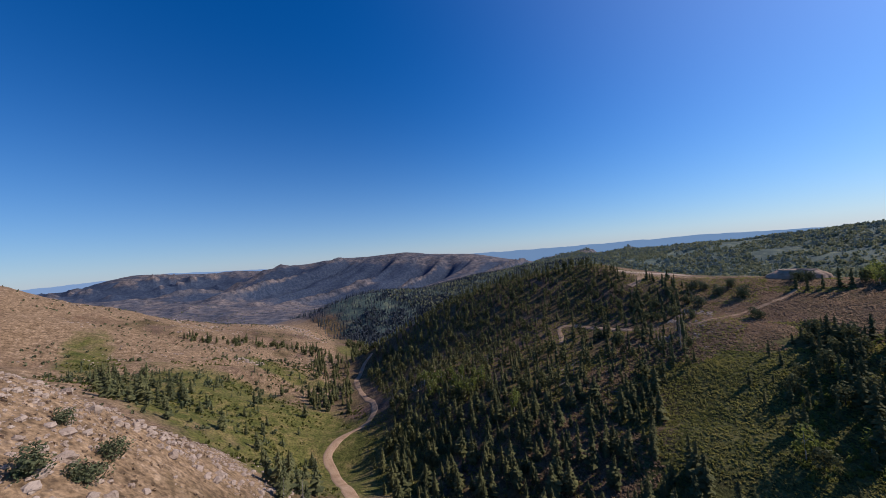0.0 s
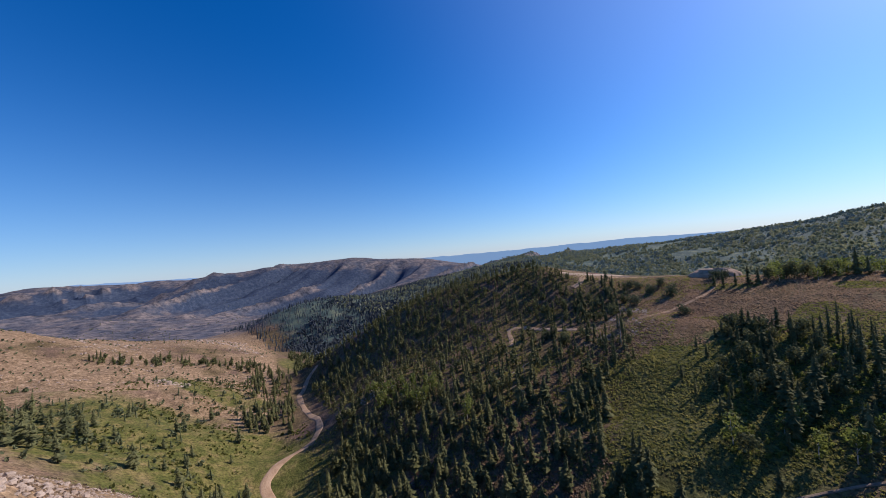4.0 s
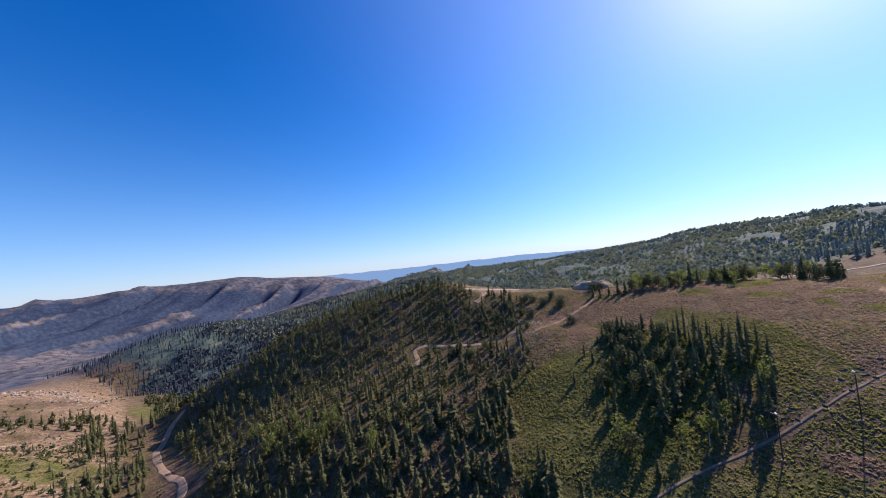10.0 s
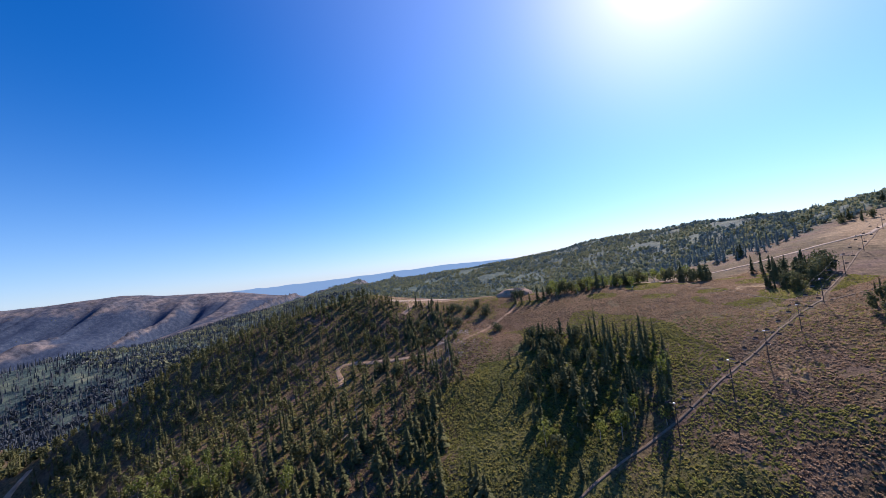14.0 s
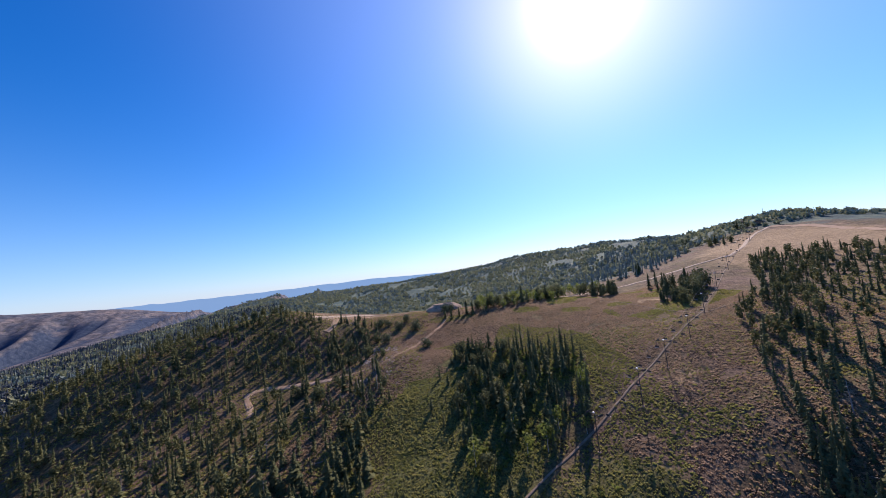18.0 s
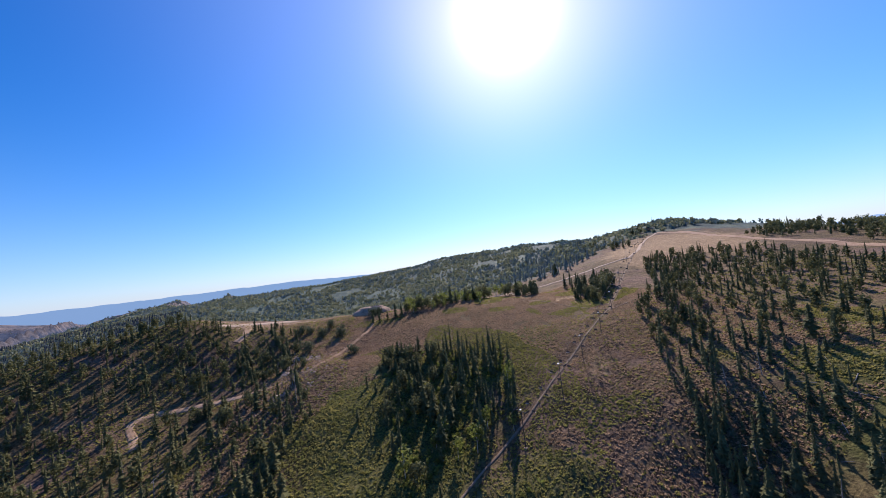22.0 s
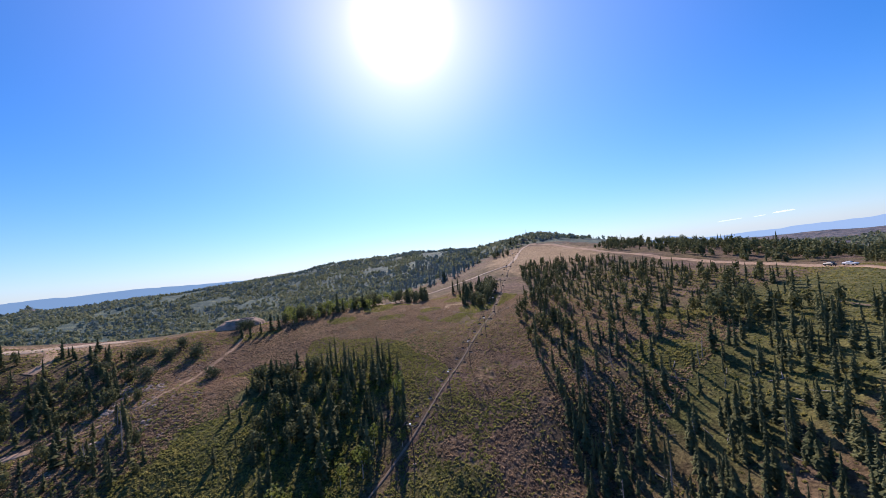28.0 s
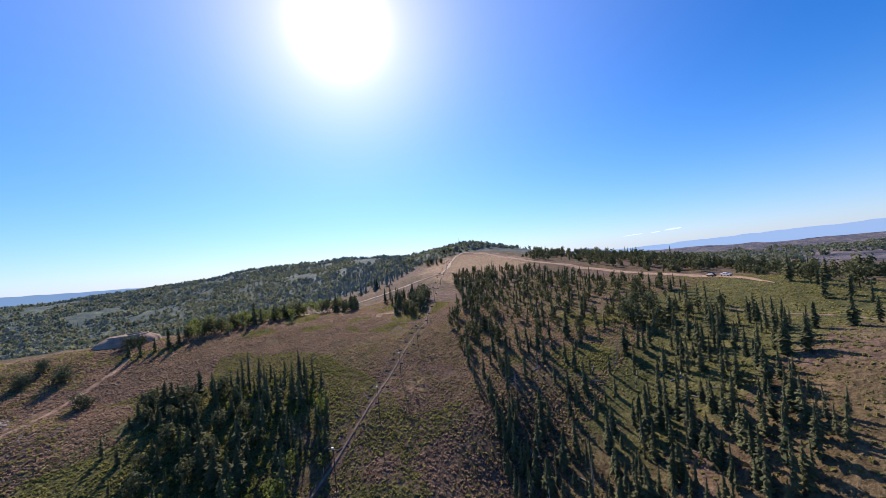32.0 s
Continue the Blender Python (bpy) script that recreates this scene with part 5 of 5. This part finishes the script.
mast(414, 452, 13)


# ---- gravel bank on the crest ----
def gravel_bank(x, y, rx, ry, h, turn):
    rings = [(1.25, -2.5), (1.0, 0.35), (0.78, 0.72), (0.62, 0.97), (0.56, 1.0), (0.48, 0.9), (0.2, 0.86), (0.02, 0.85)]
    n = 40
    a = np.linspace(0, 2 * math.pi, n, endpoint=False)
    v = []
    for k, (r, z) in enumerate(rings):
        w = r * (1 + 0.07 * wobble(a * 4, a * 0 + k, 1.0, 41))
        v.append(np.c_[w * rx * np.cos(a), w * ry * np.sin(a), np.full(n, z * h) + (0.25 * wobble(a * 5, a * 0 + k, 1.0, 42) if k else 0)])
    v = np.concatenate(v)
    i = np.arange(n)
    f = np.concatenate([np.stack([k * n + i, k * n + (i + 1) % n, (k + 1) * n + (i + 1) % n, (k + 1) * n + i], -1) for k in range(len(rings) - 1)])
    ob = new("earth_bank", None)
    part("bank", quads("bank", v, f, BANK, True), ob)
    rim = [(0.6 * rx * math.cos(t), 0.6 * ry * math.sin(t), h * 1.0) for t in np.linspace(0, 2 * math.pi, 33)]
    pipe("rim", rim, [0.28] * 33, PALE_DIRT, ob, 6, "pale bare rim of the bank")
    place, k = site(x, y)
    ob.location, ob.rotation_euler, ob.scale = place, (0, 0, radians(turn)), (k, k, k)
    return tagged(ob, "low brown earth bank with a pale bare rim", "earth bank")


gravel_bank(-9, 255, 13, 8, 4.4, 14)


# ---- parked vehicles on the hilltop road ----
TYRE, RIM = wheel_mesh("tyre", 0.37, 0.25, RUBBER, 14), wheel_mesh("rim", 0.2, 0.27, STEEL, 10)


def vehicle(x, y, turn, paint, label, truck):
    car = new("pickup_truck" if truck else "car", None)
    length = 5.4 if truck else 4.6
    block("body", (length, 1.85, 0.75), (0, 0, 0.8), paint, car, bevel=0.16)
    cab_x, cab_l = (0.35, 2.0) if truck else (-0.25, 2.7)
    cabin = block("cabin", (cab_l, 1.62, 0.62), (cab_x, 0, 1.42), paint, car, bevel=0.2)
    for side in (-1, 1):
        block("side_window", (cab_l * 0.72, 0.05, 0.36), (cab_x, side * 0.81, 1.44), GLASS_DARK, cabin, bevel=0.01)
    block("windscreen", (0.06, 1.35, 0.38), (cab_x + cab_l / 2, 0, 1.42), GLASS_DARK, cabin, bevel=0.01)
    block("rear_window", (0.06, 1.3, 0.36), (cab_x - cab_l / 2, 0, 1.42), GLASS_DARK, cabin, bevel=0.01)
    for sx in (-1, 1):
        block("bumper", (0.16, 1.8, 0.22), (sx * length / 2, 0, 0.58), STEEL, car, bevel=0.04)
        for side in (-1, 1):
            block("headlight" if sx > 0 else "tail_light", (0.08, 0.32, 0.16), (sx * (length / 2 - 0.01), side * 0.68, 0.9), WHITE_PAINT if sx > 0 else DIRT, car, bevel=0.02)
            tyre = part("tyre", TYRE, car, at=(sx * length * 0.31, side * 0.86, 0.37))
            part("rim", RIM, tyre)
    place, k = site(x, y)
    car.location, car.rotation_euler, car.scale = place + Vector((0, 0, 0.42 * k)), (0, 0, radians(turn)), (k, k, k)
    return tagged(car, label, "vehicle")


CAR_WHITE = material("car_white", [(0.68, 0.68, 0.67), (0.78, 0.78, 0.77)], 2.0, 0.25, 0.0, 0.5)
CAR_DARK = material("car_dark", [(0.03, 0.033, 0.04), (0.05, 0.052, 0.06)], 2.0, 0.25, 0.0, 0.5)
vehicle(226, 55, 58, CAR_WHITE, "white pickup truck parked on the dirt road", True)
vehicle(230, 62, 55, CAR_DARK, "dark car parked behind a white pickup", False)


# ---- dead trees and fallen trunks ----
def snag(seed):
    q = np.random.default_rng(seed)
    t = new("dead_tree", None)
    part("trunk", quads("trunk", *[np.array(a) for a in tube([(0, 0, -0.2), (0.1, 0, 4), (0.25, 0.1, 9)], [0.2, 0.14, 0.03], 6)], DEAD_WOOD, True), t)
    for j in range(22):
        z, a = 1.5 + 7 * q.random(), q.random() * 6.283
        l = (9.3 - z) * 0.22 * (0.6 + q.random())
        pipe("branch", [(0.02 * z, 0, z), (0.02 * z + l * math.cos(a), l * math.sin(a), z - 0.25 * l + 0.3 * q.random())], [0.035, 0.008], DEAD_WOOD, t, 4)
    return tagged(t, "bare grey standing dead conifer", "dead tree", "dead standing trees")


snags = [snag(61), snag(62), snag(63)]
q = np.random.default_rng(64)
spots = np.r_[fill([(60, 30), (100, 35), (120, 60), (100, 90), (70, 85), (58, 60)], 13, 65), [(-82, 12), (-84, 8), (-95, 15), (-38, 150), (-40, 158), (-43, 166), (-46, 150), (-70, 120), (-90, 140), (-60, 100), (-120, 120)]]
for x, y in spots:
    s = 0.45 + 0.45 * q.random()
    place, k = site(x, y)
    ob = copy_thing(snags[int(q.integers(3))], Matrix.LocRotScale(place, Euler((q.normal() * 0.05, q.normal() * 0.05, q.random() * 6.28)), None))
    ob.scale = (s * k, s * k, s * k)
for m in snags:
    for ob in (*m.children_recursive, m):
        bpy.data.objects.remove(ob)
LOGS = [quads("fallen_log", *[np.array(a) for a in tube([(-4, 0, 0), (0, 0.15, 0.03), (4, 0, 0)], [0.22, 0.17, 0.06], 7)], DEAD_WOOD, True) for _ in range(1)]
for x, y in np.r_[fill([(62, 30), (100, 30), (125, 60), (105, 92), (72, 88), (60, 60)], 7.5, 66, 0.3), fill([(-60, 70), (-40, 120), (-50, 160), (-90, 120)], 12, 67, 0.4)]:
    a = q.random() * 6.28
    dx, dy = math.cos(a), math.sin(a)
    place, k = site(x, y)
    low, high = site(x - 4 * dx, y - 4 * dy)[0], site(x + 4 * dx, y + 4 * dy)[0]
    ob = new("fallen_log", LOGS[0])
    ob.matrix_basis = Matrix.LocRotScale((place.x, place.y, max(place.z, (low.z + high.z) / 2) + 0.1), Euler((0, -math.atan2(high.z - low.z, (high - low).xy.length), a)), None)
    ob.scale = (0.3 + 0.4 * q.random(),) * 3
    tagged(ob, "weathered grey fallen trunk on the slope", "log", "fallen trunks")

# ---- boulders on the near stony hill ----
BOULDERS = [quads("boulder", *stone(np.random.default_rng(190 + k), 0.7), ROCK) for k in range(5)]
for x, y in np.r_[fill([(-98, -22), (-84, -4), (-78, 0), (-74, -6), (-86, -22)], 2.3, 68, 0.3), fill([(-92, -40), (-60, -34), (-50, -14), (-76, -8)], 7, 69, 0.3)]:
    s = 0.8 + 1.6 * q.random() ** 2
    ob = new("boulder", BOULDERS[int(q.integers(5))])
    ob.location, ob.rotation_euler, ob.scale = site(x, y)[0] + Vector((0, 0, 0.12 * s)), (q.normal() * 0.2, q.normal() * 0.2, q.random() * 6.28), (s, s * 0.8, s)
    tagged(ob, "pale weathered boulder on a dry stony slope", "boulder", "boulders on the stony hill")
